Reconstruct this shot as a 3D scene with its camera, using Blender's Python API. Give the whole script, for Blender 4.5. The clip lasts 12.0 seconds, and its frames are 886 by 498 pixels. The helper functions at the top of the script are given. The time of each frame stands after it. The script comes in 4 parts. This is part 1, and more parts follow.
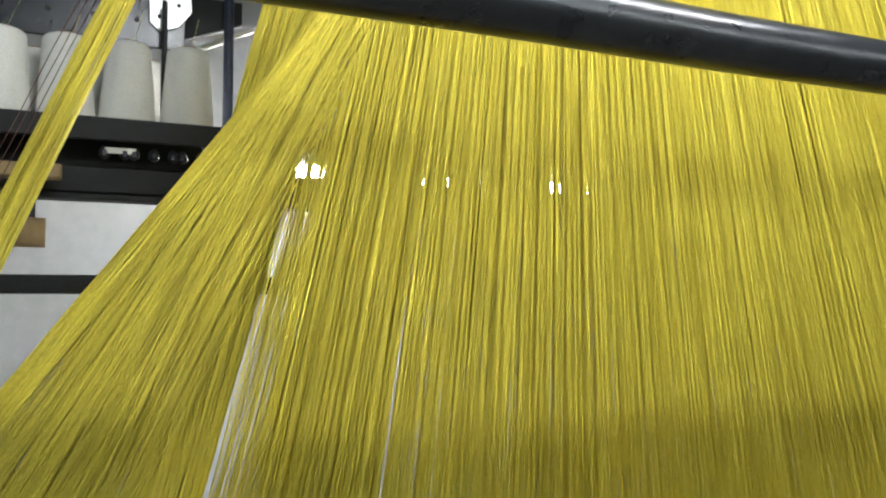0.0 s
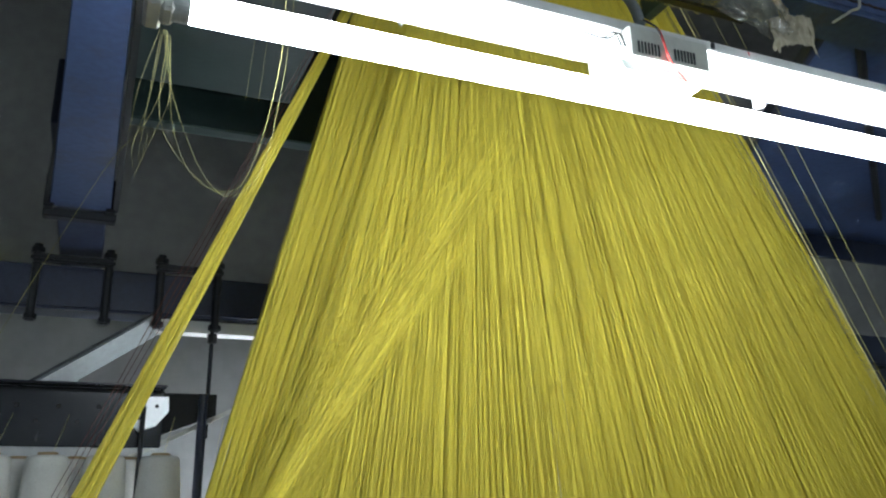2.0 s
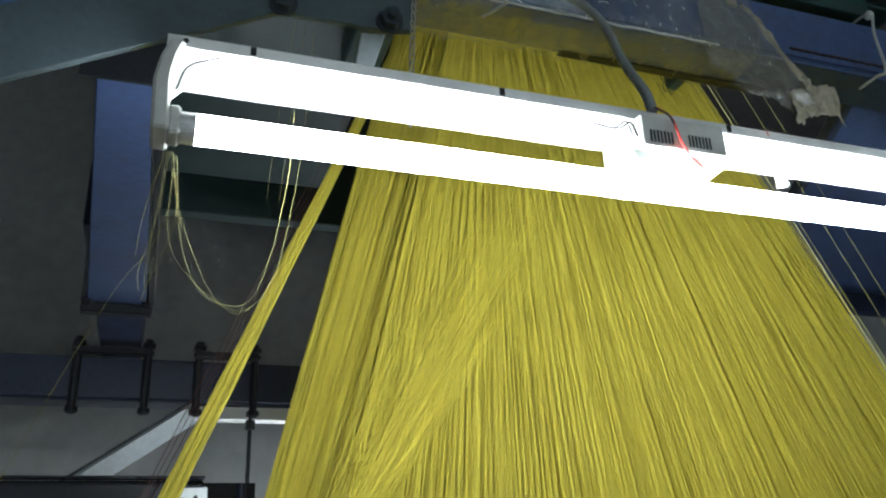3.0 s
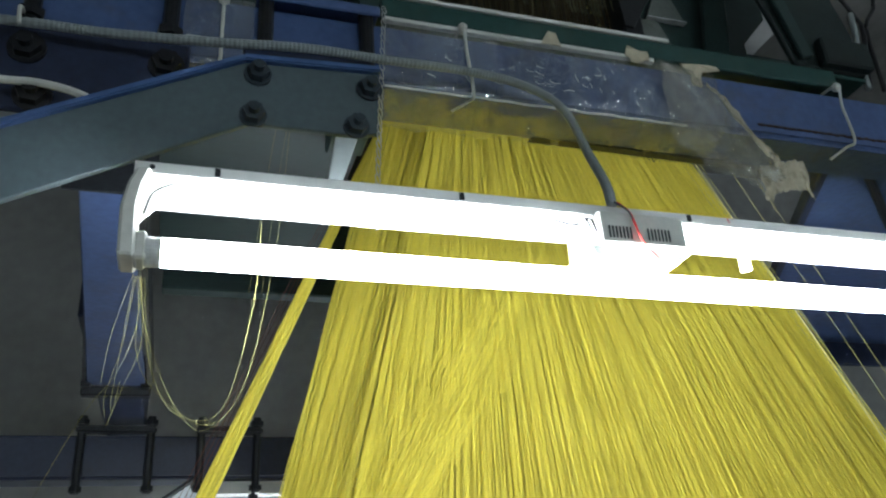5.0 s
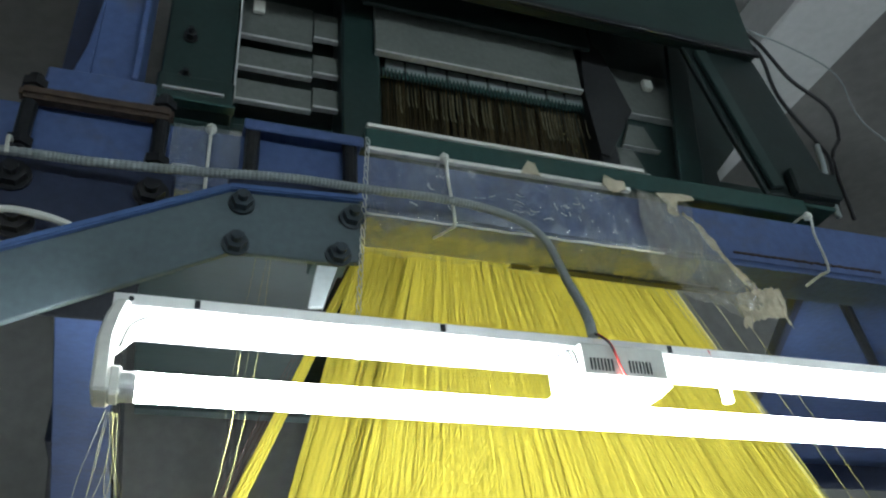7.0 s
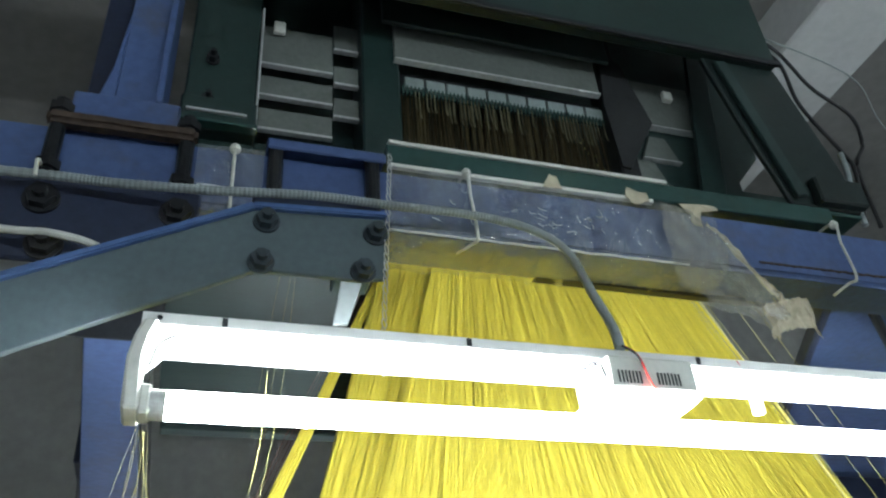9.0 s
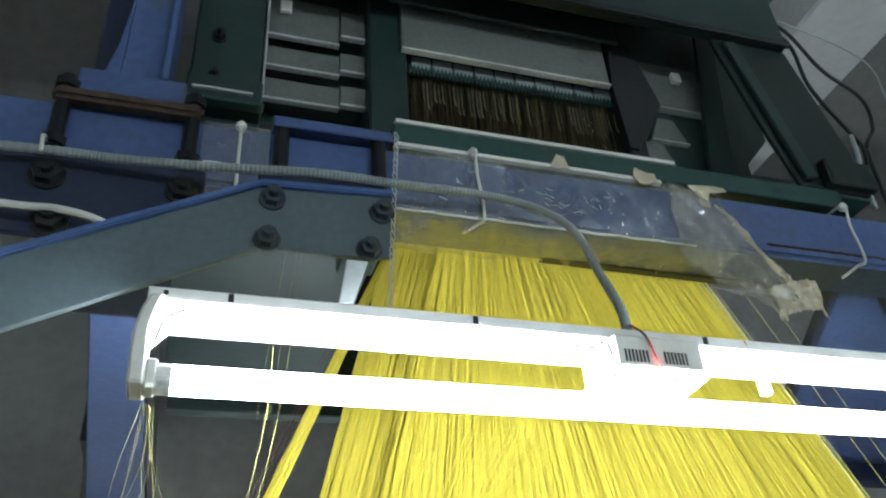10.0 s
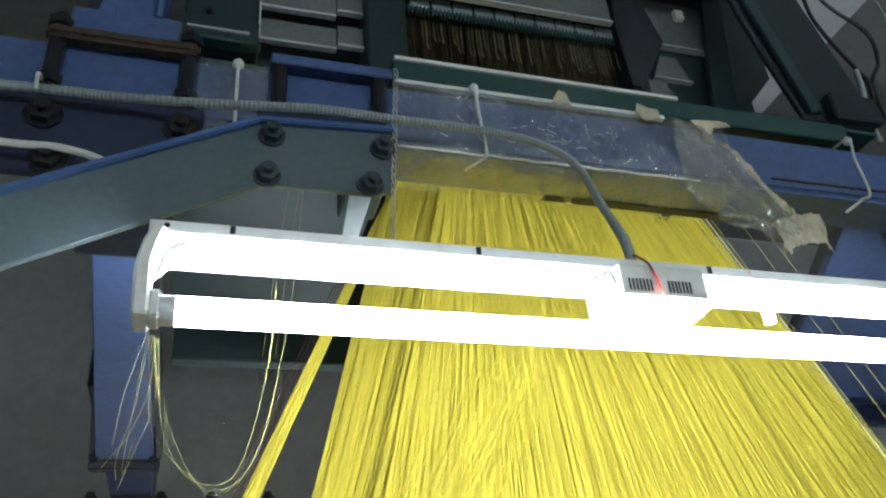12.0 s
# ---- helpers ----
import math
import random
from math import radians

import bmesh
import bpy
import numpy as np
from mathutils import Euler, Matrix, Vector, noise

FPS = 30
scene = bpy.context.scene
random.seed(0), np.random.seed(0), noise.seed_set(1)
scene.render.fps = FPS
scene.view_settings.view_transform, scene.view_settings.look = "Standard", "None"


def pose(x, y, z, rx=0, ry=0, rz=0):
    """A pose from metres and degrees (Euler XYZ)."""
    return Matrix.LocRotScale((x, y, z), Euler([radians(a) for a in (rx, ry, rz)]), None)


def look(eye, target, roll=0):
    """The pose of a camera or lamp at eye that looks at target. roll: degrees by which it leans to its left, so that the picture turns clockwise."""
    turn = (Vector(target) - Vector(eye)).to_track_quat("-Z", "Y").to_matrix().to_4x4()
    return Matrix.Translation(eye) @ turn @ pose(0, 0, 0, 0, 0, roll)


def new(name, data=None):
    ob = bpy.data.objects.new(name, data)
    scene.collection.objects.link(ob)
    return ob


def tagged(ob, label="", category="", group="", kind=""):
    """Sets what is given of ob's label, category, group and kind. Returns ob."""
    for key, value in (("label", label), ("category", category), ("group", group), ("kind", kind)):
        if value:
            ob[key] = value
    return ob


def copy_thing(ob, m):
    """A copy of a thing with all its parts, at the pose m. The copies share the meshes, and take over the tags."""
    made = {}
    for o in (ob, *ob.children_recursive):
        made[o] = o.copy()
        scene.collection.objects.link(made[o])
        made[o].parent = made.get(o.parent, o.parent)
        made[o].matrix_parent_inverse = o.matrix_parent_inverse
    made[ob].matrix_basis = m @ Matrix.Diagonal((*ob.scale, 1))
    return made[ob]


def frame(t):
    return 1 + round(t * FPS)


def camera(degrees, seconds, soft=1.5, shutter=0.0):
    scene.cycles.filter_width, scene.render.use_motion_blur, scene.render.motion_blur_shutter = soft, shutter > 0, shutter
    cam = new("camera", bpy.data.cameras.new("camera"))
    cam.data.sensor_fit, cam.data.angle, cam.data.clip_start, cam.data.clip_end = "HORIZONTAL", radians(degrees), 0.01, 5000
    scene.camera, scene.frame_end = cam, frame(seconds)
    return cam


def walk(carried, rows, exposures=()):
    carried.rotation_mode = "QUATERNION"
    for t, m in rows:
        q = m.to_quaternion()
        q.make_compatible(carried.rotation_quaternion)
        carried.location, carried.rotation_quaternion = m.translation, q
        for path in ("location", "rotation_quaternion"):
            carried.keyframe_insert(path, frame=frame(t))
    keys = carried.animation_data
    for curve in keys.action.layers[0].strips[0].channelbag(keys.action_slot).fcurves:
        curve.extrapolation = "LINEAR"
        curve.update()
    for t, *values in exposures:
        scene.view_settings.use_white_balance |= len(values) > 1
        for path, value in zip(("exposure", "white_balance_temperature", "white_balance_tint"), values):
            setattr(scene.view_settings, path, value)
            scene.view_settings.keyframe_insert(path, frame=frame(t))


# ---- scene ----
cam = camera(56.6, 12.0, soft=2.2)
PATH = [
    (0, (0.029, 0.239, 1.333), (0.856, 2.055, 1.463), -0.1),
    (0.5, (0.03, 0.165, 1.347), (0.852, 1.979, 1.532), -0.5),
    (1, (0.041, 0.088, 1.447), (0.808, 1.887, 1.867), -1.5),
    (1.5, (0.038, -0.035, 1.548), (0.811, 1.724, 2.100), -0.9),
    (2, (0.093, -0.030, 1.738), (0.840, 1.716, 2.355), -1.2),
    (2.5, (0.122, -0.025, 1.768), (0.84, 1.697, 2.491), -1.1),
    (2.7, (0.126, -0.032, 1.775), (0.79, 1.695, 2.544), -1.2),
    (4.5, (0.133, -0.102, 1.825), (0.711, 1.677, 2.535), -3.8),
    (5, (0.173, -0.117, 1.835), (0.753, 1.594, 2.692), -3.9),
    (5.5, (0.172, -0.122, 1.843), (0.768, 1.562, 2.743), -3.9),
    (6, (0.176, -0.132, 1.848), (0.791, 1.507, 2.816), -4.5),
    (6.5, (0.169, -0.131, 1.86), (0.776, 1.468, 2.896), -4.5),
    (7, (0.169, -0.128, 1.859), (0.771, 1.441, 2.944), -4.6),
    (9, (0.163, -0.124, 1.856), (0.716, 1.436, 2.98), -4.8),
    (9.5, (0.163, -0.112, 1.851), (0.707, 1.464, 2.956), -4.4),
    (10, (0.164, -0.114, 1.85), (0.708, 1.468, 2.947), -4.2),
    (10.5, (0.163, -0.112, 1.846), (0.707, 1.475, 2.935), -4.8),
    (11, (0.162, -0.113, 1.842), (0.704, 1.487, 2.914), -4.9),
    (11.5, (0.164, -0.101, 1.829), (0.684, 1.519, 2.88), -4.6),
    (12, (0.168, -0.092, 1.825), (0.717, 1.543, 2.838), -4.9),
]
walk(cam, [(t, look(eye, target, roll)) for t, eye, target, roll in PATH], exposures=[(0, 2.45, 6550, 10), (0.5, 2.45, 6500, 10), (1.0, 2.25, 6150, 9), (1.5, 1.8, 6000, 8), (2.0, 1.4, 5950, 7), (2.7, 1.3, 5950, 6), (4.5, 1.5, 5950, 6), (5.0, 1.75, 6000, 6), (5.5, 1.95, 6050, 6), (7.0, 2.3, 6100, 6), (9.0, 2.5, 6100, 6), (12.0, 2.3, 6100, 6)])

# ---- world and exposure ----
world = bpy.data.worlds.new("hall_air")
scene.world = world
world.use_nodes = True
world.node_tree.nodes["Background"].inputs[0].default_value = (0.75, 0.85, 1.0, 1)
world.node_tree.nodes["Background"].inputs[1].default_value = 0.065

R = random.Random(7)


# ---- materials ----
def material(name, colour, rough=0.6, metal=0.0, vary=0.25, grain=60.0, stain=4.0, bump=0.15, dirt=(0.05, 0.045, 0.04), dirt_amount=0.35, random_value=0.0, coat=0.0, island=False):
    """A surface with fine grain, larger stains and relief."""
    m = bpy.data.materials.new(name)
    m.use_nodes = True
    nt = m.node_tree
    n, l = nt.nodes, nt.links
    b = n["Principled BSDF"]
    co = n.new("ShaderNodeTexCoord")
    fine, big = n.new("ShaderNodeTexNoise"), n.new("ShaderNodeTexNoise")
    fine.inputs["Scale"].default_value, fine.inputs["Detail"].default_value = grain, 5
    big.inputs["Scale"].default_value, big.inputs["Detail"].default_value, big.inputs["Roughness"].default_value = stain, 6, 0.65
    for t in (fine, big):
        l.new(co.outputs["Object"], t.inputs["Vector"])
    ramp = n.new("ShaderNodeMapRange")
    ramp.inputs[1].default_value, ramp.inputs[2].default_value = 0.52, 0.75
    ramp.inputs[3].default_value, ramp.inputs[4].default_value = 0.0, dirt_amount
    l.new(big.outputs[0], ramp.inputs[0])
    tone = n.new("ShaderNodeMapRange")
    tone.inputs[1].default_value, tone.inputs[2].default_value = 0.3, 0.7
    tone.inputs[3].default_value, tone.inputs[4].default_value = 1 - vary, 1 + vary
    l.new(fine.outputs[0], tone.inputs[0])
    hsv = n.new("ShaderNodeHueSaturation")
    hsv.inputs["Color"].default_value = (*colour, 1)
    l.new(tone.outputs[0], hsv.inputs["Value"])
    if random_value:
        if island:
            src = n.new("ShaderNodeNewGeometry").outputs["Random Per Island"]
        else:
            src = n.new("ShaderNodeObjectInfo").outputs["Random"]
        rr = n.new("ShaderNodeMapRange")
        rr.inputs[3].default_value, rr.inputs[4].default_value = 1 - random_value, 1 + random_value
        l.new(src, rr.inputs[0])
        mul = n.new("ShaderNodeMath")
        mul.operation = "MULTIPLY"
        l.new(tone.outputs[0], mul.inputs[0])
        l.new(rr.outputs[0], mul.inputs[1])
        l.new(mul.outputs[0], hsv.inputs["Value"])
    mix = n.new("ShaderNodeMix")
    mix.data_type = "RGBA"
    l.new(ramp.outputs[0], mix.inputs[0])
    l.new(hsv.outputs[0], mix.inputs[6])
    mix.inputs[7].default_value = (*dirt, 1)
    l.new(mix.outputs[2], b.inputs["Base Color"])
    rough_map = n.new("ShaderNodeMapRange")
    rough_map.inputs[3].default_value, rough_map.inputs[4].default_value = max(0.05, rough - 0.12), min(1, rough + 0.15)
    l.new(big.outputs[0], rough_map.inputs[0])
    l.new(rough_map.outputs[0], b.inputs["Roughness"])
    b.inputs["Metallic"].default_value = metal
    b.inputs["Coat Weight"].default_value = coat
    if bump:
        bp = n.new("ShaderNodeBump")
        bp.inputs["Strength"].default_value, bp.inputs["Distance"].default_value = bump, 0.002
        l.new(fine.outputs[0], bp.inputs["Height"])
        l.new(bp.outputs[0], b.inputs["Normal"])
    return m


def glowing(name, colour, strength):
    m = bpy.data.materials.new(name)
    m.use_nodes = True
    b = m.node_tree.nodes["Principled BSDF"]
    b.inputs["Base Color"].default_value = (0.9, 0.9, 0.9, 1)
    b.inputs["Emission Color"].default_value = (*colour, 1)
    b.inputs["Emission Strength"].default_value = strength
    return m


def film_material(name, tint, opacity):
    """Thin crumpled plastic film: mostly clear, milky in patches, with glossy creases."""
    m = bpy.data.materials.new(name)
    m.use_nodes = True
    n, l = m.node_tree.nodes, m.node_tree.links
    out = n["Material Output"]
    n.remove(n["Principled BSDF"])
    co, warp, add = n.new("ShaderNodeTexCoord"), n.new("ShaderNodeTexNoise"), n.new("ShaderNodeVectorMath")
    warp.inputs["Scale"].default_value, warp.inputs["Detail"].default_value = 14, 3
    add.operation = "MULTIPLY_ADD"
    add.inputs[1].default_value = (0.09, 0.09, 0.09)
    l.new(co.outputs["Object"], warp.inputs["Vector"])
    l.new(warp.outputs["Color"], add.inputs[0])
    drawn = n.new("ShaderNodeMapping")
    drawn.inputs["Rotation"].default_value, drawn.inputs["Scale"].default_value = (0, 0.5, 0), (1.7, 1.0, 0.42)
    l.new(co.outputs["Object"], drawn.inputs["Vector"])
    l.new(drawn.outputs[0], add.inputs[2])
    fold, ridge = n.new("ShaderNodeTexNoise"), n.new("ShaderNodeMath")
    fold.inputs["Scale"].default_value, fold.inputs["Detail"].default_value, fold.inputs["Distortion"].default_value = 26, 4, 1.2
    l.new(add.outputs[0], fold.inputs["Vector"])
    # the fold's mid height becomes a sharp crease
    ridge.operation = "PINGPONG"
    ridge.inputs[1].default_value = 0.09
    l.new(fold.outputs[0], ridge.inputs[0])
    high = n.new("ShaderNodeMath")
    high.operation = "MULTIPLY_ADD"
    high.inputs[1].default_value = 0.8
    l.new(fold.outputs[0], high.inputs[0])
    l.new(ridge.outputs[0], high.inputs[2])
    relief = n.new("ShaderNodeBump")
    relief.inputs["Strength"].default_value, relief.inputs["Distance"].default_value = 1.0, 0.022
    l.new(high.outputs[0], relief.inputs["Height"])
    milk, noise_t, ramp = n.new("ShaderNodeBsdfDiffuse"), n.new("ShaderNodeTexNoise"), n.new("ShaderNodeMapRange")
    milk.inputs["Color"].default_value = (*tint, 1)
    noise_t.inputs["Scale"].default_value, noise_t.inputs["Detail"].default_value = 16, 5
    ramp.inputs[1].default_value, ramp.inputs[2].default_value = 0.38, 0.72
    ramp.inputs[3].default_value, ramp.inputs[4].default_value = opacity, min(1, opacity + 0.22)
    l.new(add.outputs[0], noise_t.inputs["Vector"])
    l.new(noise_t.outputs[0], ramp.inputs[0])
    clear, body, sheen, gloss = n.new("ShaderNodeBsdfTransparent"), n.new("ShaderNodeMixShader"), n.new("ShaderNodeMixShader"), n.new("ShaderNodeBsdfGlossy")
    gloss.inputs["Roughness"].default_value = 0.08
    l.new(relief.outputs[0], gloss.inputs["Normal"])
    l.new(ramp.outputs[0], body.inputs[0])
    l.new(clear.outputs[0], body.inputs[1])
    l.new(milk.outputs[0], body.inputs[2])
    sheen.inputs[0].default_value = 0.25
    l.new(body.outputs[0], sheen.inputs[1])
    l.new(gloss.outputs[0], sheen.inputs[2])
    l.new(sheen.outputs[0], out.inputs[0])
    return m


YARN = material("yellow_yarn", (0.70, 0.59, 0.058), 0.75, vary=0.12, grain=220, stain=6, bump=0.3, dirt=(0.5, 0.36, 0.02), dirt_amount=0.25, random_value=0.09, island=True)
YARN_ONE = material("yellow_yarn_single", (0.70, 0.59, 0.060), 0.75, vary=0.12, grain=220, stain=6, bump=0.3, dirt=(0.5, 0.36, 0.02), dirt_amount=0.25, random_value=0.12)
PALE_YARN = material("pale_yarn", (0.75, 0.68, 0.32), 0.8, vary=0.15, grain=200, bump=0.2, dirt_amount=0.1)
OLIVE_YARN = material("olive_yarn", (0.34, 0.31, 0.11), 0.8, vary=0.15, grain=200, bump=0.2, dirt_amount=0.1)
RED_YARN = material("dark_red_yarn", (0.11, 0.045, 0.035), 0.8, vary=0.2, grain=200, bump=0.2, dirt_amount=0.1)
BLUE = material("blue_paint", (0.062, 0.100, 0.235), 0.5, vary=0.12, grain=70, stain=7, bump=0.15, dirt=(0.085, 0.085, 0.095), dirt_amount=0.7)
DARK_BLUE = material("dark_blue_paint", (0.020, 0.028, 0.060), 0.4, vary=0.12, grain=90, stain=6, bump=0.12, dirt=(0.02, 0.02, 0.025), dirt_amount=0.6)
# the blue paint again, brightened for edges that catch the lamp
LIT_BLUE = material("lit_blue_paint", (0.065, 0.125, 0.30), 0.45, vary=0.1, grain=70, stain=8, bump=0.1, dirt=(0.06, 0.09, 0.15), dirt_amount=0.5)
GREY_BLUE = material("grey_blue_paint", (0.088, 0.120, 0.132), 0.5, vary=0.1, grain=90, stain=7, bump=0.12, dirt=(0.06, 0.07, 0.08), dirt_amount=0.5)
GREEN = material("dark_green_paint", (0.017, 0.034, 0.031), 0.38, vary=0.12, grain=80, stain=5, bump=0.1, dirt=(0.02, 0.02, 0.018), dirt_amount=0.5)
RAIL_GREEN = material("rail_green_paint", (0.022, 0.060, 0.054), 0.4, vary=0.1, grain=80, stain=8, bump=0.1, dirt=(0.04, 0.05, 0.03), dirt_amount=0.5)
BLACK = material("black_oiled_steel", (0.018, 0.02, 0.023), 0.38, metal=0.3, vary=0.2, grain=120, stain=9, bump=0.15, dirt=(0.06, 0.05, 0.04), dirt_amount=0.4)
PIPE = material("black_pipe_paint", (0.010, 0.0115, 0.014), 0.29, vary=0.2, grain=70, stain=12, bump=0.2, dirt=(0.05, 0.05, 0.05), dirt_amount=0.4)
# kept pale, as its strips also stand in for lit plate edges
STEEL = material("worn_steel", (0.60, 0.61, 0.60), 0.35, metal=0.35, vary=0.12, grain=150, stain=10, bump=0.08, dirt=(0.12, 0.1, 0.07), dirt_amount=0.4)
GREY_PLATE = material("grey_machine_plate", (0.150, 0.165, 0.150), 0.45, metal=0.2, vary=0.1, grain=90, stain=8, bump=0.08, dirt=(0.06, 0.07, 0.05), dirt_amount=0.5)
RUST = material("rusted_steel", (0.048, 0.031, 0.021), 0.75, vary=0.35, grain=70, stain=14, bump=0.4, dirt=(0.03, 0.025, 0.02), dirt_amount=0.6)
BRASS = material("oily_brass_wire", (0.19, 0.175, 0.105), 0.45, metal=0.4, vary=0.3, grain=60, bump=0.0, dirt_amount=0.4, random_value=0.35, island=True)
GLOSS_BLUE = material("glossy_dark_plate", (0.006, 0.009, 0.018), 0.22, vary=0.1, grain=60, stain=9, bump=0.02, dirt=(0.015, 0.015, 0.02), dirt_amount=0.4)
BOLT_PAINT = material("painted_bolt_steel", (0.028, 0.042, 0.052), 0.5, vary=0.2, grain=120, stain=30, bump=0.2, dirt=(0.05, 0.045, 0.04), dirt_amount=0.6)
POST_GREEN = material("darker_green_paint", (0.009, 0.017, 0.016), 0.45, vary=0.15, grain=80, stain=6, bump=0.12, dirt=(0.015, 0.014, 0.012), dirt_amount=0.6)
BRIGHT = material("bright_plated_steel", (0.86, 0.87, 0.86), 0.33, metal=1.0, vary=0.04, grain=80, bump=0.03, dirt=(0.5, 0.5, 0.48), dirt_amount=0.2)
MATT_BLACK = material("dusty_black_paint", (0.009, 0.010, 0.011), 0.65, vary=0.2, grain=90, stain=9, bump=0.1, dirt=(0.03, 0.03, 0.03), dirt_amount=0.4)
COMB = material("pale_comb_metal", (0.27, 0.31, 0.30), 0.45, metal=0.2, vary=0.08, grain=80, bump=0.03, dirt=(0.12, 0.12, 0.10), dirt_amount=0.4)
# shaded copy of the brass, for the hooks deep in the machine
SHADED_BRASS = material("shaded_brass_wire", (0.085, 0.068, 0.032), 0.5, metal=0.4, vary=0.3, grain=60, bump=0.0, dirt_amount=0.5, random_value=0.6, island=True)
WHITE = material("white_enamel", (0.80, 0.80, 0.77), 0.45, vary=0.04, grain=60, stain=9, bump=0.03, dirt=(0.5, 0.48, 0.42), dirt_amount=0.25)
OLD_WHITE = material("dusty_white_plastic", (0.68, 0.68, 0.62), 0.5, vary=0.06, grain=80, stain=12, bump=0.05, dirt=(0.35, 0.33, 0.28), dirt_amount=0.35)
CONE = material("white_wound_yarn", (0.86, 0.85, 0.80), 0.85, vary=0.06, grain=260, stain=14, bump=0.35, dirt=(0.55, 0.52, 0.45), dirt_amount=0.25, random_value=0.06)
TAN = material("tan_paper_tube", (0.36, 0.25, 0.12), 0.7, vary=0.15, grain=60, bump=0.1, dirt_amount=0.3)
WOOD = material("comber_board_wood", (0.28, 0.18, 0.09), 0.6, vary=0.25, grain=30, bump=0.2)
GREY_HOSE = material("grey_conduit_plastic", (0.26, 0.29, 0.29), 0.5, vary=0.08, grain=80, bump=0.05, dirt=(0.15, 0.15, 0.14), dirt_amount=0.4)
CABLE = material("black_cable_rubber", (0.015, 0.015, 0.016), 0.5, vary=0.1, bump=0.0)
RED_WIRE = material("red_wire", (0.55, 0.03, 0.02), 0.45, vary=0.05, bump=0.0, dirt_amount=0.1)
WALL = material("whitewashed_plaster", (0.46, 0.47, 0.465), 0.85, vary=0.06, grain=25, stain=1.2, bump=0.25, dirt=(0.40, 0.39, 0.36), dirt_amount=0.45)
CEIL = material("grey_concrete_ceiling", (0.165, 0.162, 0.154), 0.9, vary=0.1, grain=18, stain=1.0, bump=0.3, dirt=(0.16, 0.15, 0.14), dirt_amount=0.6)
UPPER_GREY = material("upper_wall_grey", (0.33, 0.33, 0.32), 0.9, vary=0.08, grain=18, stain=1.4, bump=0.3, dirt=(0.2, 0.19, 0.18), dirt_amount=0.5)
FLOOR = material("cement_floor", (0.24, 0.235, 0.22), 0.75, vary=0.12, grain=25, stain=1.5, bump=0.2, dirt=(0.10, 0.09, 0.08), dirt_amount=0.5)
TAPE = material("dusty_torn_tape", (0.52, 0.46, 0.33), 0.6, vary=0.15, grain=60, stain=20, bump=0.2, dirt=(0.25, 0.21, 0.14), dirt_amount=0.5)
FILM = film_material("clear_plastic_film", (0.72, 0.81, 0.90), 0.03)
FILM_DIRTY = film_material("yellowed_plastic_film", (0.60, 0.57, 0.46), 0.14)
# near-white colour that carries the film's highlights
FILM_GLINT = material("film_glint_white", (0.72, 0.76, 0.80), 0.2, vary=0.1, grain=150, bump=0.1, dirt_amount=0.2)
TUBE_LIGHT = glowing("fluorescent_glow", (0.93, 0.97, 1.0), 26.0)
# glow of the fill lamps that stand out of view
HALL_FILL = glowing("hall_fill_glow", (0.88, 0.96, 1.0), 17.0)
REAR_LIGHT = glowing("rear_fluorescent_glow", (0.95, 0.97, 1.0), 36.0)


for yarn in (YARN, YARN_ONE):
    yarn.node_tree.nodes["Principled BSDF"].inputs["Sheen Weight"].default_value = 0.05


# ---- mesh helpers ----
def part(name, bm, mat, parent=None, label="", smooth=False, m=None):
    me = bpy.data.meshes.new(name)
    bm.to_mesh(me)
    bm.free()
    me.materials.append(mat)
    if smooth:
        for p in me.polygons:
            p.use_smooth = True
    ob = new(name, me)
    if parent is not None:
        ob.parent = parent
    if m is not None:
        ob.matrix_basis = m
    if label:
        tagged(ob, label)
    return ob


def thing(name, label, category, at=(0, 0, 0), group="", kind=""):
    e = new(name)
    e.empty_display_size = 0.05
    e.location = at
    return tagged(e, label, category, group, kind)


def boxes(*items, bevel=0.002, segments=1):
    """Boxes given by their two corners, joined into one bmesh, with bevelled edges."""
    bm = bmesh.new()
    for (x0, y0, z0), (x1, y1, z1) in items:
        bmesh.ops.create_cube(bm, size=1, matrix=Matrix.LocRotScale(((x0 + x1) / 2, (y0 + y1) / 2, (z0 + z1) / 2), None, (abs(x1 - x0), abs(y1 - y0), abs(z1 - z0))))
    if bevel:
        bmesh.ops.bevel(bm, geom=bm.edges[:], offset=bevel, segments=segments, affect="EDGES")
    return bm


def prism(outline, y0, y1, bevel=0.0015):
    """An outline in x and z, drawn out from y0 to y1."""
    bm = bmesh.new()
    vs = [bm.verts.new((x, y0, z)) for x, z in outline]
    f = bm.faces.new(vs)
    ex = bmesh.ops.extrude_face_region(bm, geom=[f])
    bmesh.ops.translate(bm, vec=(0, y1 - y0, 0), verts=[v for v in ex["geom"] if isinstance(v, bmesh.types.BMVert)])
    bmesh.ops.recalc_face_normals(bm, faces=bm.faces[:])
    if bevel:
        bmesh.ops.bevel(bm, geom=bm.edges[:], offset=bevel, segments=1, affect="EDGES")
    return bm


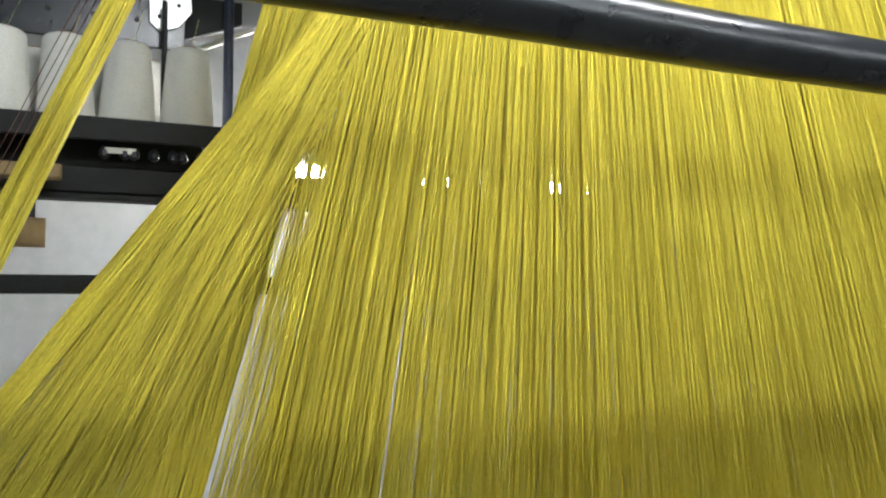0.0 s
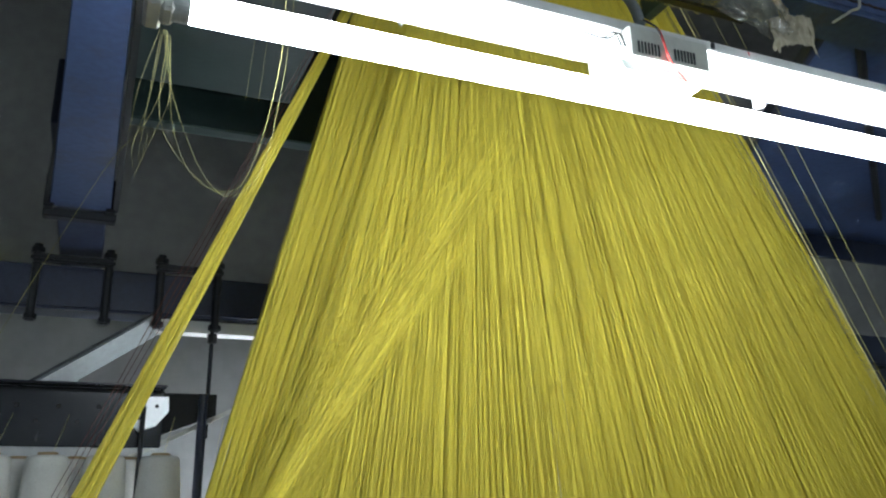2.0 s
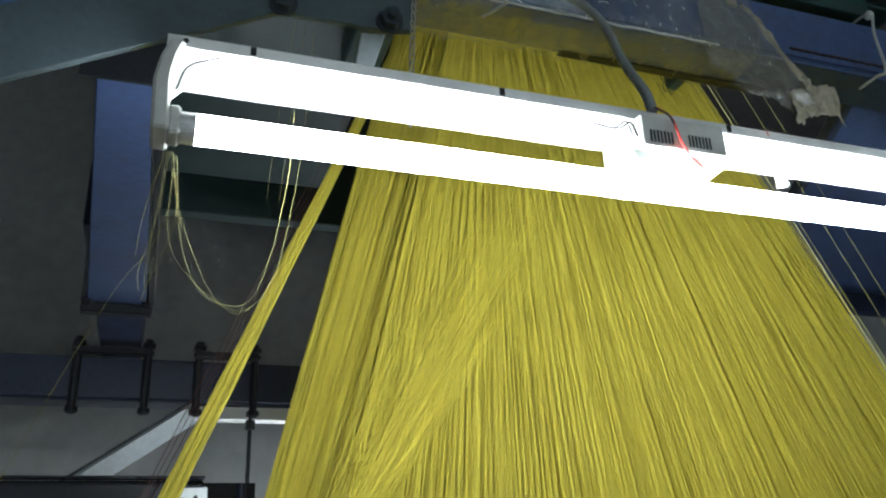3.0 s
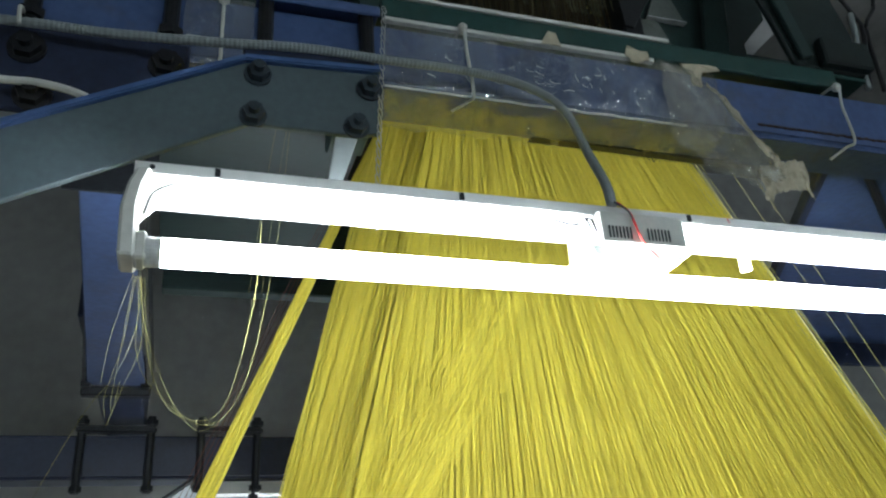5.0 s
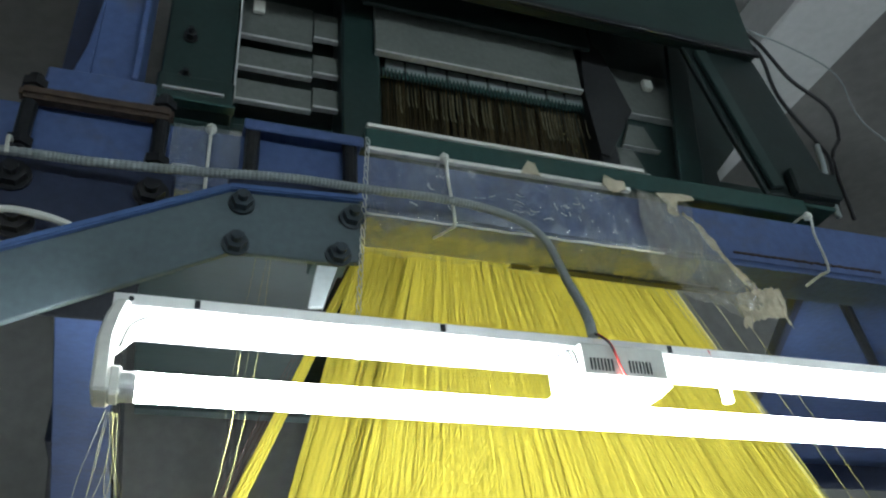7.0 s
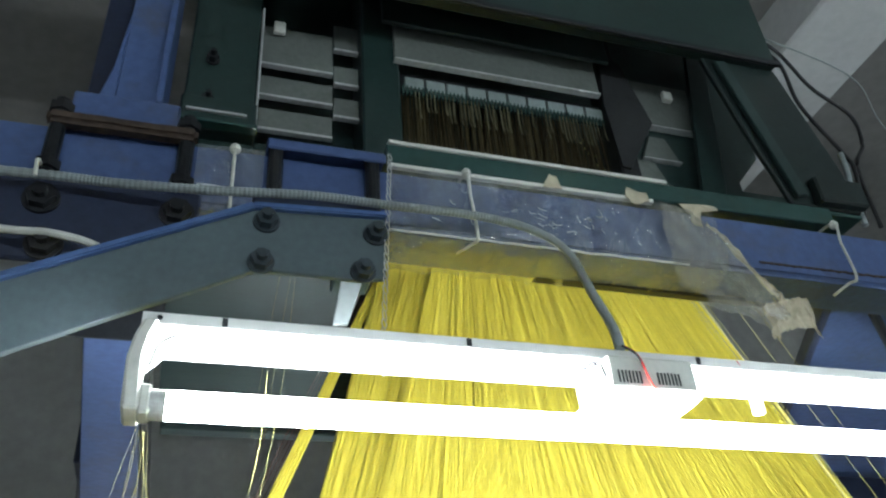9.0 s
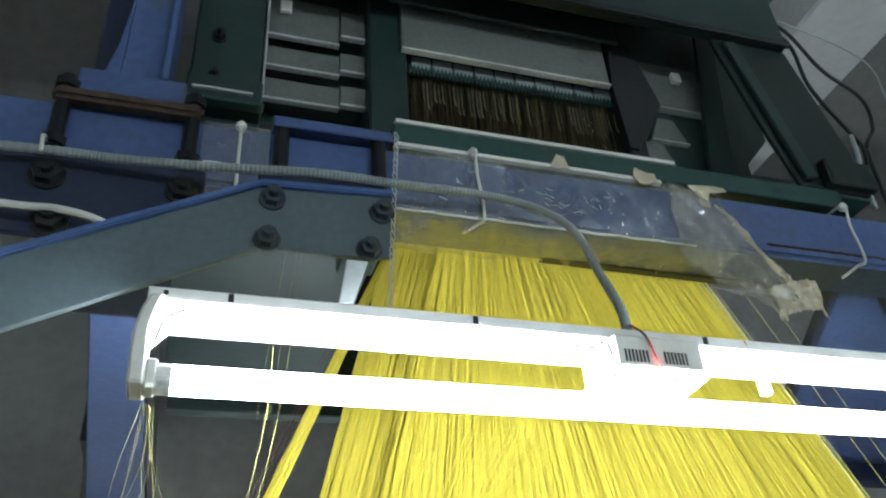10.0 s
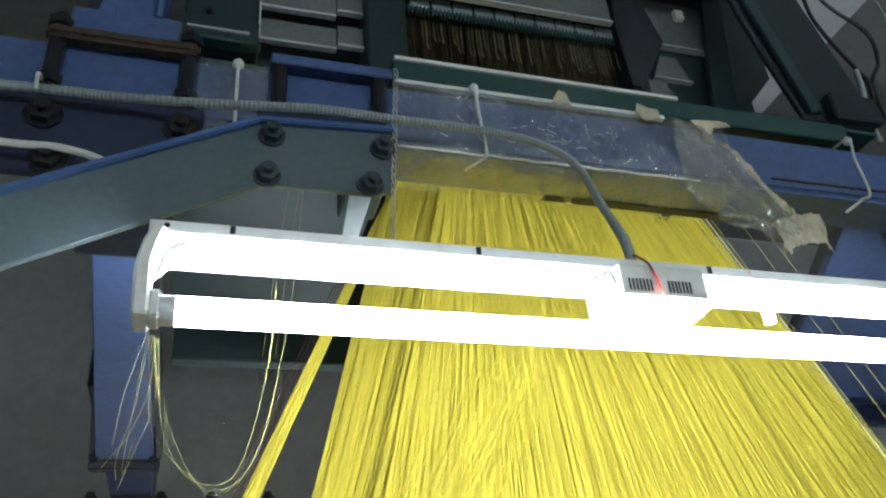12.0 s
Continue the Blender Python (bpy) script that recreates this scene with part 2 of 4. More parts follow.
def bar(a, b, w, h, bevel=0.002):
    """A straight bar of section w x h from a to b; h lies nearest to upright."""
    a, b = Vector(a), Vector(b)
    d = (b - a)
    side = d.cross(Vector((0, 0, 1)))
    if side.length < 1e-6:
        side = Vector((1, 0, 0))
    side.normalize()
    up = side.cross(d).normalized()
    bm = bmesh.new()
    m = Matrix((( side.x * w, d.x, up.x * h, (a.x + b.x) / 2), (side.y * w, d.y, up.y * h, (a.y + b.y) / 2), (side.z * w, d.z, up.z * h, (a.z + b.z) / 2), (0, 0, 0, 1)))
    bmesh.ops.create_cube(bm, size=1, matrix=m)
    if bevel:
        bmesh.ops.bevel(bm, geom=bm.edges[:], offset=bevel, segments=2, affect="EDGES")
    return bm


def spin(profile, segments=24, caps=True):
    """A body turned about z from (radius, height) pairs."""
    bm = bmesh.new()
    rings = []
    for r, z in profile:
        rings.append([bm.verts.new((r * math.cos(2 * math.pi * k / segments), r * math.sin(2 * math.pi * k / segments), z)) for k in range(segments)])
    for a, b in zip(rings, rings[1:]):
        for k in range(segments):
            bm.faces.new((a[k], a[(k + 1) % segments], b[(k + 1) % segments], b[k]))
    if caps:
        bm.faces.new(rings[0][::-1])
        bm.faces.new(rings[-1])
    return bm


def smooth_path(points, steps=8):
    """Catmull-Rom through the points."""
    p = [Vector(q) for q in points]
    p = [2 * p[0] - p[1]] + p + [2 * p[-1] - p[-2]]
    out = []
    for i in range(1, len(p) - 2):
        for k in range(steps):
            t = k / steps
            a, b, c, d = p[i - 1], p[i], p[i + 1], p[i + 2]
            out.append(0.5 * ((2 * b) + (c - a) * t + (2 * a - 5 * b + 4 * c - d) * t * t + (3 * b - a - 3 * c + d) * t ** 3))
    out.append(p[-2])
    return out


def sweep(points, radius, sides=8, rib=0.0, bm=None):
    """A tube along the points; rib: relief of every second ring."""
    bm = bm or bmesh.new()
    rings = []
    for i, q in enumerate(points):
        d = (points[min(i + 1, len(points) - 1)] - points[max(i - 1, 0)]).normalized()
        u = d.cross(Vector((0.13, 0.3, 1)) if abs(d.z) < 0.9 else Vector((1, 0.2, 0))).normalized()
        v = d.cross(u)
        r = radius + (rib if i % 2 else 0)
        rings.append([bm.verts.new(q + r * (math.cos(2 * math.pi * k / sides) * u + math.sin(2 * math.pi * k / sides) * v)) for k in range(sides)])
    for a, b in zip(rings, rings[1:]):
        for k in range(sides):
            bm.faces.new((a[k], a[(k + 1) % sides], b[(k + 1) % sides], b[k]))
    bm.faces.new(rings[0][::-1])
    bm.faces.new(rings[-1])
    return bm


def cylinder(a, b, r, sides=16, bm=None):
    return sweep([Vector(a), Vector(b)], r, sides, bm=bm)


def hex_bolt(name, at, parent, mat=BLACK, r=0.014, facing=(0, -1, 0)):
    """A bolt head with washer and thread end, facing away from its plate."""
    bm = bmesh.new()
    f = Vector(facing)
    p = Vector(at)
    cylinder(p, p + f * 0.004, r * 1.25, 18, bm)
    cylinder(p + f * 0.004, p + f * 0.016, r, 6, bm)
    cylinder(p + f * 0.016, p + f * 0.026, r * 0.5, 10, bm)
    return part(name, bm, mat, parent)


# ---- setting ----
def build_room():
    x0, x1, y0, y1, h = -4.5, 7.0, -4.0, 3.5, 4.3
    tagged(part("floor", boxes(((x0, y0, -0.1), (x1, y1, 0)), bevel=0), FLOOR), "grey cement floor of the weaving shed", "floor", kind="structure")
    tagged(part("ceiling", boxes(((x0, y0, h), (x1, y1, h + 0.15)), bevel=0), CEIL), "stained grey concrete ceiling above the loom", "ceiling", kind="structure")
    for n, a, b in (("wall_north", (x0 - 0.2, y1, 0), (x1 + 0.2, y1 + 0.2, 2.64)), ("wall_south", (x0 - 0.2, y0 - 0.2, 0), (x1 + 0.2, y0, h)), ("wall_west", (x0 - 0.2, y0, 0), (x0, y1, h)), ("wall_east", (x1, y0, 0), (x1 + 0.2, y1, h))):
        tagged(part(n, boxes((a, b), bevel=0), WALL), "whitewashed plaster wall of the weaving shed", "wall", kind="structure")
    # above 2.64 m the north wall is a darker grey
    tagged(part("wall_north_upper", boxes(((x0 - 0.2, y1 + 0.003, 2.64), (x1 + 0.2, y1 + 0.2, h)), bevel=0), UPPER_GREY), "upper wall in a darker grey", "wall", kind="structure")
    tagged(part("ceiling_beam", boxes(((2.12, y0, h - 0.22), (2.48, y1, h - 0.001)), bevel=0.01), WALL), "pale painted concrete ceiling beam", "beam", kind="structure")


# ---- gantry ----
FRONT_Y, REAR_Y = 0.85, 2.33


def u_bolt(parent, x0, x1, y, z_low, z_top, rusty=False):
    """A clamp: two bolted legs on the beam's face and the strap across them."""
    for x in (x0, x1):
        bm = bmesh.new()
        cylinder((x, y - 0.012, z_low), (x, y - 0.012, z_top + 0.03), 0.0112, 12, bm)
        for z in (z_low + 0.004, z_top + 0.006):
            cylinder((x, y - 0.012, z), (x, y - 0.012, z + 0.014), 0.018, 6, bm)
        part("clamp_leg", bm, BLACK, parent)
    strap = boxes(((x0 - 0.015, y - 0.030, z_top - 0.020), (x1 + 0.015, y - 0.004, z_top + 0.002)), bevel=0.006, segments=3)
    bmesh.ops.subdivide_edges(strap, edges=[e for e in strap.edges if e.calc_length() > 0.1], cuts=16)
    for v in strap.verts:
        v.co.z += 0.0016 * noise.noise(v.co * 45)
    part("clamp_strap", strap, RUST if rusty else BLACK, parent, "rusted steel strap" if rusty else "")


def build_front_beam():
    g = thing("front_beam", "blue painted steel gantry beam of the loom", "steel beam")
    part("beam_tube", boxes(((-1.6, FRONT_Y, 2.585), (3.2, FRONT_Y + 0.10, 2.700)), bevel=0.008, segments=3), BLUE, g)
    part("lower_plate", boxes(((-0.30, FRONT_Y - 0.012, 2.462), (0.150, FRONT_Y - 0.001, 2.598)), bevel=0.003), DARK_BLUE, g, "dark blue bolted gusset plate")
    for x, z in ((-0.050, 2.556), (0.121, 2.556), (-0.034, 2.485), (0.126, 2.487), (-0.24, 2.556)):
        hex_bolt("bolt", (x, FRONT_Y - 0.012, z), g, r=0.019)
    for x in (-1.6, 3.12):
        part("post", boxes(((x, FRONT_Y - 0.02, 0), (x + 0.10, FRONT_Y + 0.10, 2.584)), bevel=0.004), BLUE, g)
    u_bolt(g, -0.053, 0.121, FRONT_Y, 2.60, 2.7035, rusty=True)
    # the clamp of the brace, with its channel on top
    part("channel", boxes(((0.236, FRONT_Y - 0.024, 2.701), (0.418, FRONT_Y + 0.105, 2.709)), ((0.236, FRONT_Y - 0.027, 2.690), (0.418, FRONT_Y - 0.021, 2.709)), bevel=0.002), BLUE, g)
    for x in (0.250, 0.398):
        bm = bmesh.new()
        cylinder((x, FRONT_Y - 0.014, 2.57), (x, FRONT_Y - 0.012, 2.702), 0.0115, 12, bm)
        part("clamp_leg", bm, BLACK, g)
    return g


def build_brace():
    g = thing("diagonal_brace", "grey-blue flat steel brace bolted to the gantry beam", "brace")
    y = FRONT_Y - 0.038
    outline = [(0.221, 2.552), (0.405, 2.562), (0.405, 2.462), (0.37, 2.455), (0.231, 2.455), (-1.56, 1.512), (-1.56, 1.622)]
    part("brace_plate", prism(outline, y - 0.012, y - 0.002), GREY_BLUE, g)
    # lamplight on the brace's top edge, put in as a brighter blue
    part("brace_flange", bar((0.222, y - 0.004, 2.556), (-1.56, y - 0.004, 1.627), 0.034, 0.010), LIT_BLUE, g, "bright blue upper flange")
    part("head_flange", bar((0.220, y - 0.004, 2.556), (0.407, y - 0.004, 2.566), 0.034, 0.010), LIT_BLUE, g)
    part("spacer", boxes(((0.22, y - 0.001, 2.50), (0.40, FRONT_Y - 0.001, 2.60)), bevel=0.002), DARK_BLUE, g)
    for x, z in ((0.239, 2.533), (0.391, 2.532), (0.235, 2.466), (0.372, 2.467)):
        hex_bolt("bolt", (x, y - 0.012, z), g, BOLT_PAINT, r=0.0145)
    return g


def build_foot_column():
    g = thing("gantry_column", "blue painted steel column with a gusseted foot on the beam", "steel column")
    part("foot_plate", boxes(((-0.046, FRONT_Y + 0.0, 2.701), (0.105, FRONT_Y + 0.13, 2.772)), bevel=0.003), BLUE, g)
    part("web", boxes(((0.005, FRONT_Y + 0.03, 2.773), (0.075, FRONT_Y + 0.042, 4.29)), bevel=0.002), BLUE, g)
    # the rear flange is set darker than the column's other parts
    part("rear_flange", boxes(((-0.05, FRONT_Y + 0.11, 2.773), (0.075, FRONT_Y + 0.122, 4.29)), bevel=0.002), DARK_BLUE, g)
    part("gusset", prism([(0.005, 2.773), (-0.032, 2.773), (-0.018, 2.80), (-0.006, 2.86), (0.005, 3.0)], FRONT_Y + 0.03, FRONT_Y + 0.042), BLUE, g)
    part("side_flange", boxes(((0.067, FRONT_Y + 0.0, 2.773), (0.077, FRONT_Y + 0.12, 4.29)), bevel=0.002), BLUE, g)
    return g


def build_rear_beam():
    g = thing("rear_beam", "dark blue steel rear beam with clamped U-bolts", "steel beam")
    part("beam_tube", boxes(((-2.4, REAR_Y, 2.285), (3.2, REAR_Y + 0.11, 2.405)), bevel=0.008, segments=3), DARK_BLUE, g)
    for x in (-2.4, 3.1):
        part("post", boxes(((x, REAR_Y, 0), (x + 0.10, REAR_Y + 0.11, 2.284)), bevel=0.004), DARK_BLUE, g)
    u_bolt(g, -0.081, 0.099, REAR_Y, 2.245, 2.425)
    u_bolt(g, 0.235, 0.390, REAR_Y, 2.245, 2.425)
    return g


def cross_beam(x0, x1, flare, label):
    """A beam from the front beam back to the rear one; its lower flange widens by flare towards the rear."""
    g = thing("cross_beam", label, "steel beam", group="cross beams of the gantry")
    bm = bmesh.new()
    vs = [bm.verts.new(q) for q in ((x0, 0.957, 2.428), (x1, 0.957, 2.428), (x1, 1.92, 2.428), (x0 - flare, 1.92, 2.428))]
    ex = bmesh.ops.extrude_face_region(bm, geom=[bm.faces.new(vs)])
    bmesh.ops.translate(bm, vec=(0, 0, 0.012), verts=[v for v in ex["geom"] if isinstance(v, bmesh.types.BMVert)])
    bmesh.ops.recalc_face_normals(bm, faces=bm.faces[:])
    bmesh.ops.bevel(bm, geom=bm.edges[:], offset=0.002, segments=1, affect="EDGES")
    part("lower_flange", bm, BLUE, g)
    # the web is darker than the flange
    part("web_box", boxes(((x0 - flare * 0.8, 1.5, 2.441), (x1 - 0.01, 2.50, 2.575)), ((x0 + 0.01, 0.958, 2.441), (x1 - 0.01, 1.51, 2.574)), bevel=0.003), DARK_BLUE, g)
    part("end_lip", boxes(((x0 - flare - 0.012, 1.90, 2.420), (x0 - flare + 0.010, 1.97, 2.50)), ((x1 - 0.010, 1.90, 2.420), (x1 + 0.012, 1.97, 2.50)), bevel=0.003), BLACK, g)
    part("end_plate", boxes(((x0 - flare - 0.013, 1.925, 2.405), (x1 + 0.013, 1.955, 2.4275)), bevel=0.003), BLACK, g)
    # black bars along both sides and a black plate at the front end
    part("side_bar", bar((x1 + 0.010, 0.97, 2.455), (x1 + 0.010, 1.92, 2.455), 0.012, 0.06), BLACK, g)
    part("side_bar", bar((x0 - 0.012, 1.3, 2.455), (x0 - flare - 0.008, 1.92, 2.455), 0.010, 0.05), BLACK, g)
    part("front_plate", boxes(((x0 - 0.02, 0.951, 2.418), (x1 + 0.03, 0.956, 2.585)), bevel=0.001), BLACK, g)
    return g


def build_deck():
    """The plated corner of the gantry, with its crossed stays, behind the front beam."""
    g = thing("gantry_deck", "blue painted steel deck plate behind the gantry beam", "steel deck")
    bm = bmesh.new()
    vs = [bm.verts.new(q) for q in ((1.335, 0.952, 2.64), (3.1, 0.952, 2.64), (3.1, 1.95, 2.64), (1.86, 1.95, 2.64))]
    ex = bmesh.ops.extrude_face_region(bm, geom=[bm.faces.new(vs)])
    bmesh.ops.translate(bm, vec=(0, 0, 0.012), verts=[v for v in ex["geom"] if isinstance(v, bmesh.types.BMVert)])
    bmesh.ops.recalc_face_normals(bm, faces=bm.faces[:])
    part("plate", bm, BLUE, g)
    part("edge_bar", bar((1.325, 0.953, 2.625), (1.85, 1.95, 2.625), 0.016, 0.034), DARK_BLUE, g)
    part("flat_stay", bar((1.385, 0.953, 2.634), (1.91, 1.95, 2.634), 0.075, 0.010), BLUE, g)
    part("stay_rod", cylinder((1.42, 0.955, 2.616), (2.35, 1.70, 2.616), 0.010, 10), BLACK, g)
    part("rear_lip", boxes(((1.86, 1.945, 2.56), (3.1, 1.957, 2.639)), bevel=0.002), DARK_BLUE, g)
    return g


def build_rear_strut():
    g = thing("rear_strut", "white painted angle-iron strut under the rear beam", "strut")
    a, b = Vector((0.235, REAR_Y + 0.02, 2.262)), Vector((-0.42, REAR_Y + 0.02, 1.80))
    d = b - a
    face = Vector((0.45, -0.55, -0.75))
    face = (face - d * face.dot(d) / d.dot(d)).normalized() * 0.008
    wide = d.cross(face).normalized() * 0.075
    bm = bmesh.new()
    c = (a + b) / 2
    bmesh.ops.create_cube(bm, size=1, matrix=Matrix(((d.x, wide.x, face.x, c.x), (d.y, wide.y, face.y, c.y), (d.z, wide.z, face.z, c.z), (0, 0, 0, 1))))
    bmesh.ops.recalc_face_normals(bm, faces=bm.faces[:])
    part("diagonal", bm, GREY_HOSE, g)
    part("edge", bar((0.23, REAR_Y + 0.0, 2.290), (-0.43, REAR_Y + 0.0, 1.828), 0.03, 0.008), BLACK, g)
    part("tie_bar", boxes(((0.235, REAR_Y + 0.01, 2.243), (0.53, REAR_Y + 0.06, 2.279)), bevel=0.002), WHITE, g)
    h = thing("hanger_rod", "thin dark steel hanger rod below the rear beam", "rod")
    bm = bmesh.new()
    cylinder((0.384, REAR_Y - 0.02, 1.95), (0.384, REAR_Y - 0.02, 2.243), 0.006, 8, bm)
    cylinder((0.384, REAR_Y - 0.02, 2.21), (0.384, REAR_Y - 0.02, 2.236), 0.014, 6, bm)
    part("rod", bm, BLACK, h)


def build_front_pipe():
    g = thing("guard_pipe", "black painted steel pipe across the front of the loom", "pipe")
    pts = [Vector((-1.6 + 0.1 * k, 1.0, 1.653 + 0.001 * math.sin(k))) for k in range(49)]
    part("pipe", sweep(pts, 0.0355, 28), PIPE, g, smooth=True)
    for x in (-1.6, 3.2):
        part("end_bracket", boxes(((x - 0.04, 0.95, 0.0), (x + 0.04, 1.05, 1.70)), bevel=0.004), BLUE, g)
    return g


# ---- lamps ----
def build_lamp():
    """The batten lamp that hangs below the front beam."""
    g = thing("tube_lamp", "white fluorescent batten lamp, lit, hung below the beam", "lamp")
    x0, x1, yf, yb, z = 0.107, 1.355, 0.696, 0.773, 2.306
    part("batten", boxes(((x0 + 0.006, yf + 0.006, z), (x1 - 0.006, yb, z + 0.004)), bevel=0.001), WHITE, g)
    part("front_rim", boxes(((x0, yf - 0.002, z - 0.001), (x1, yf + 0.005, z + 0.014)), bevel=0.001), WHITE, g)
    part("rear_rim", boxes(((x0 + 0.006, yb + 0.0005, z - 0.002), (x1 - 0.006, yb + 0.003, z + 0.018)), bevel=0.0005), WHITE, g)
    part("top_cover", boxes(((x0 + 0.006, yf + 0.006, z + 0.012), (x1 - 0.006, yb, z + 0.016)), bevel=0.001), WHITE, g)
    for x in (x0 + 0.086, 0.476, 0.79, 1.19):
        part("rim_notch", boxes(((x - 0.003, yf - 0.0035, z + 0.002), (x + 0.003, yf + 0.001, z + 0.012)), bevel=0), BLACK, g)
    part("screw_hole", cylinder((x0 + 0.018, yf - 0.0035, z + 0.007), (x0 + 0.018, yf, z + 0.007), 0.003, 10), BLACK, g)
    ty, tz, tr = 0.702, 2.216, 0.0155
    tube_x0, tube_x1 = 0.142, x1 - 0.034
    t = part("tube", sweep([Vector((tube_x0 + (tube_x1 - tube_x0) * k / 12, ty, tz)) for k in range(13)], tr, 24), TUBE_LIGHT, g, smooth=True)
    for a, b in ((tube_x0 - 0.016, tube_x0), (tube_x1, tube_x1 + 0.016)):
        part("end_cap", cylinder((a, ty, tz), (b, ty, tz), tr + 0.0006, 24), STEEL, g, smooth=False)
    for xe, s in ((x0 + 0.004, 1), (x1 - 0.004, -1)):
        # curved holder from the batten's end down to the tube
        outline = [(0.004, 2.308), (0.019, 2.308), (0.012, 2.288), (0.008, 2.264), (0.010, 2.204), (-0.007, 2.204), (-0.009, 2.260), (-0.004, 2.288)]
        hold = part("tube_holder", prism([(xe - 0.004 * s + s * dx, zz) for dx, zz in outline], 0.684, 0.734, bevel=0.003), OLD_WHITE, g)
        part("web", prism([(xe - 0.004 * s + s * dx, zz) for dx, zz in ((0.0195, 2.305), (0.042, 2.305), (0.030, 2.280), (0.0075, 2.254), (0.0105, 2.270), (0.0135, 2.288))], 0.714, 0.718, bevel=0.0008), OLD_WHITE, hold)
        part("contact_block", boxes(((xe + s * 0.004, ty - 0.016, tz - 0.015), (xe + s * 0.0165, ty + 0.016, tz + 0.017)), bevel=0.003), OLD_WHITE, hold)
    part("holder_wire", sweep(smooth_path([(0.120, 0.706, 2.262), (0.130, 0.698, 2.286), (0.160, 0.702, 2.3045)]), 0.0012, 6), CABLE, g)
    # the box with the ballast in the batten's middle
    bal = part("ballast_box", boxes(((0.648, 0.680, 2.260), (0.770, 0.772, 2.305)), bevel=0.003), OLD_WHITE, g)
    part("ballast_foot", prism([(0.634, 2.2605), (0.782, 2.2605), (0.762, 2.246), (0.645, 2.246)], 0.690, 0.770, bevel=0.002), WHITE, bal)
    for k in range(14):
        x = (0.660 + 0.0049 * k) if k < 7 else (0.714 + 0.0049 * (k - 7))
        part("vent_slot", boxes(((x, 0.6785, 2.268), (x + 0.0018, 0.6815, 2.284)), bevel=0), BLACK, bal)
    for x in (0.628, 0.634):
        part("lead_wire", sweep(smooth_path([(x - 0.03, 0.712, 2.3035), (x - 0.005, 0.700, 2.292), (x + 0.010, 0.695, 2.300), (x + 0.0135, 0.688, 2.278)]), 0.0012, 6), CABLE, g)
    part("red_wire", sweep(smooth_path([(0.684, 0.690, 2.324), (0.692, 0.676, 2.302), (0.702, 0.675, 2.264), (0.728, 0.680, 2.240)]), 0.0014, 6), RED_WIRE, g)
    part("black_wire", sweep(smooth_path([(0.680, 0.690, 2.324), (0.688, 0.676, 2.306), (0.696, 0.676, 2.287)]), 0.0014, 6), CABLE, g)
    st = part("starter", cylinder((0.885, 0.722, 2.258), (0.885, 0.722, 2.3045), 0.008, 14), OLD_WHITE, g)
    part("starter_wire", sweep(smooth_path([(0.850, 0.694, 2.318), (0.862, 0.698, 2.292), (0.880, 0.708, 2.262)]), 0.001, 6), RED_WIRE, st)
    bm = bmesh.new()
    ring = [Vector((1.083 + 0.017 * math.cos(a), 0.730 + 0.010 * math.sin(a), 2.2985)) for a in [2 * math.pi * k / 28 for k in range(29)]]
    sweep(ring, 0.0012, 6, bm=bm)
    part("oval_badge", bm, BLUE, g, "blue oval maker's badge")
    return g


def build_rear_lamp():
    g = thing("rear_tube_lamp", "lit fluorescent tube under the creel shelf", "lamp")
    part("batten", boxes(((0.28, 2.405, 1.705), (1.56, 2.445, 1.735)), bevel=0.002), WHITE, g)
    part("tube", cylinder((0.305, 2.40, 1.687), (1.535, 2.40, 1.687), 0.014, 16), REAR_LIGHT, g, smooth=True)
    for x in (0.282, 1.536):
        part("tube_holder", boxes(((x, 2.38, 1.668), (x + 0.022, 2.43, 1.725)), bevel=0.002), OLD_WHITE, g)
    for x in (0.5, 1.3):
        part("bracket", boxes(((x, 2.29, 1.7065), (x + 0.03, 2.41, 1.712)), bevel=0.001), BLACK, g)


def build_hall_fill():
    """Unseen tube lamps, added behind the camera to light the loom's front."""
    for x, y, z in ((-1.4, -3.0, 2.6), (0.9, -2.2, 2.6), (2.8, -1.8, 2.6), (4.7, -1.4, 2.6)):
        g = thing("hall_lamp", "unseen twin fluorescent lamp added behind the camera as fill light", "lamp", (x, y, z), group="ceiling lamps of the shed")
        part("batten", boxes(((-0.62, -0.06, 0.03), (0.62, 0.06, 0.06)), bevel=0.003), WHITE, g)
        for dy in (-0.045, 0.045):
            part("tube", cylinder((-0.6, dy, 0), (0.6, dy, 0), 0.018, 12), HALL_FILL, g, smooth=True)
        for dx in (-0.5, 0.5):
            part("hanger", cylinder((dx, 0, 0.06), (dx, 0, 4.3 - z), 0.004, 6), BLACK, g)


# ---- creel ----
def cone_thing():
    c = thing("yarn_cone", "cone of white yarn standing on the creel shelf", "yarn cone", group="white yarn cones on the creel")
    prof = [(0.050, 0.0), (0.0565, 0.004), (0.0575, 0.012)]
    for k in range(1, 16):
        prof.append((0.0575 - 0.0125 * k / 15 + 0.0005 * (k % 2), 0.012 + 0.160 * k / 15))
    prof += [(0.0425, 0.178), (0.038, 0.181), (0.024, 0.182)]
    part("wound_yarn", spin(prof, 28), CONE, c, smooth=True)
    part("paper_tube", spin([(0.022, 0.178), (0.022, 0.188), (0.018, 0.189), (0.018, 0.178)], 18), TAN, c, smooth=True)
    return c


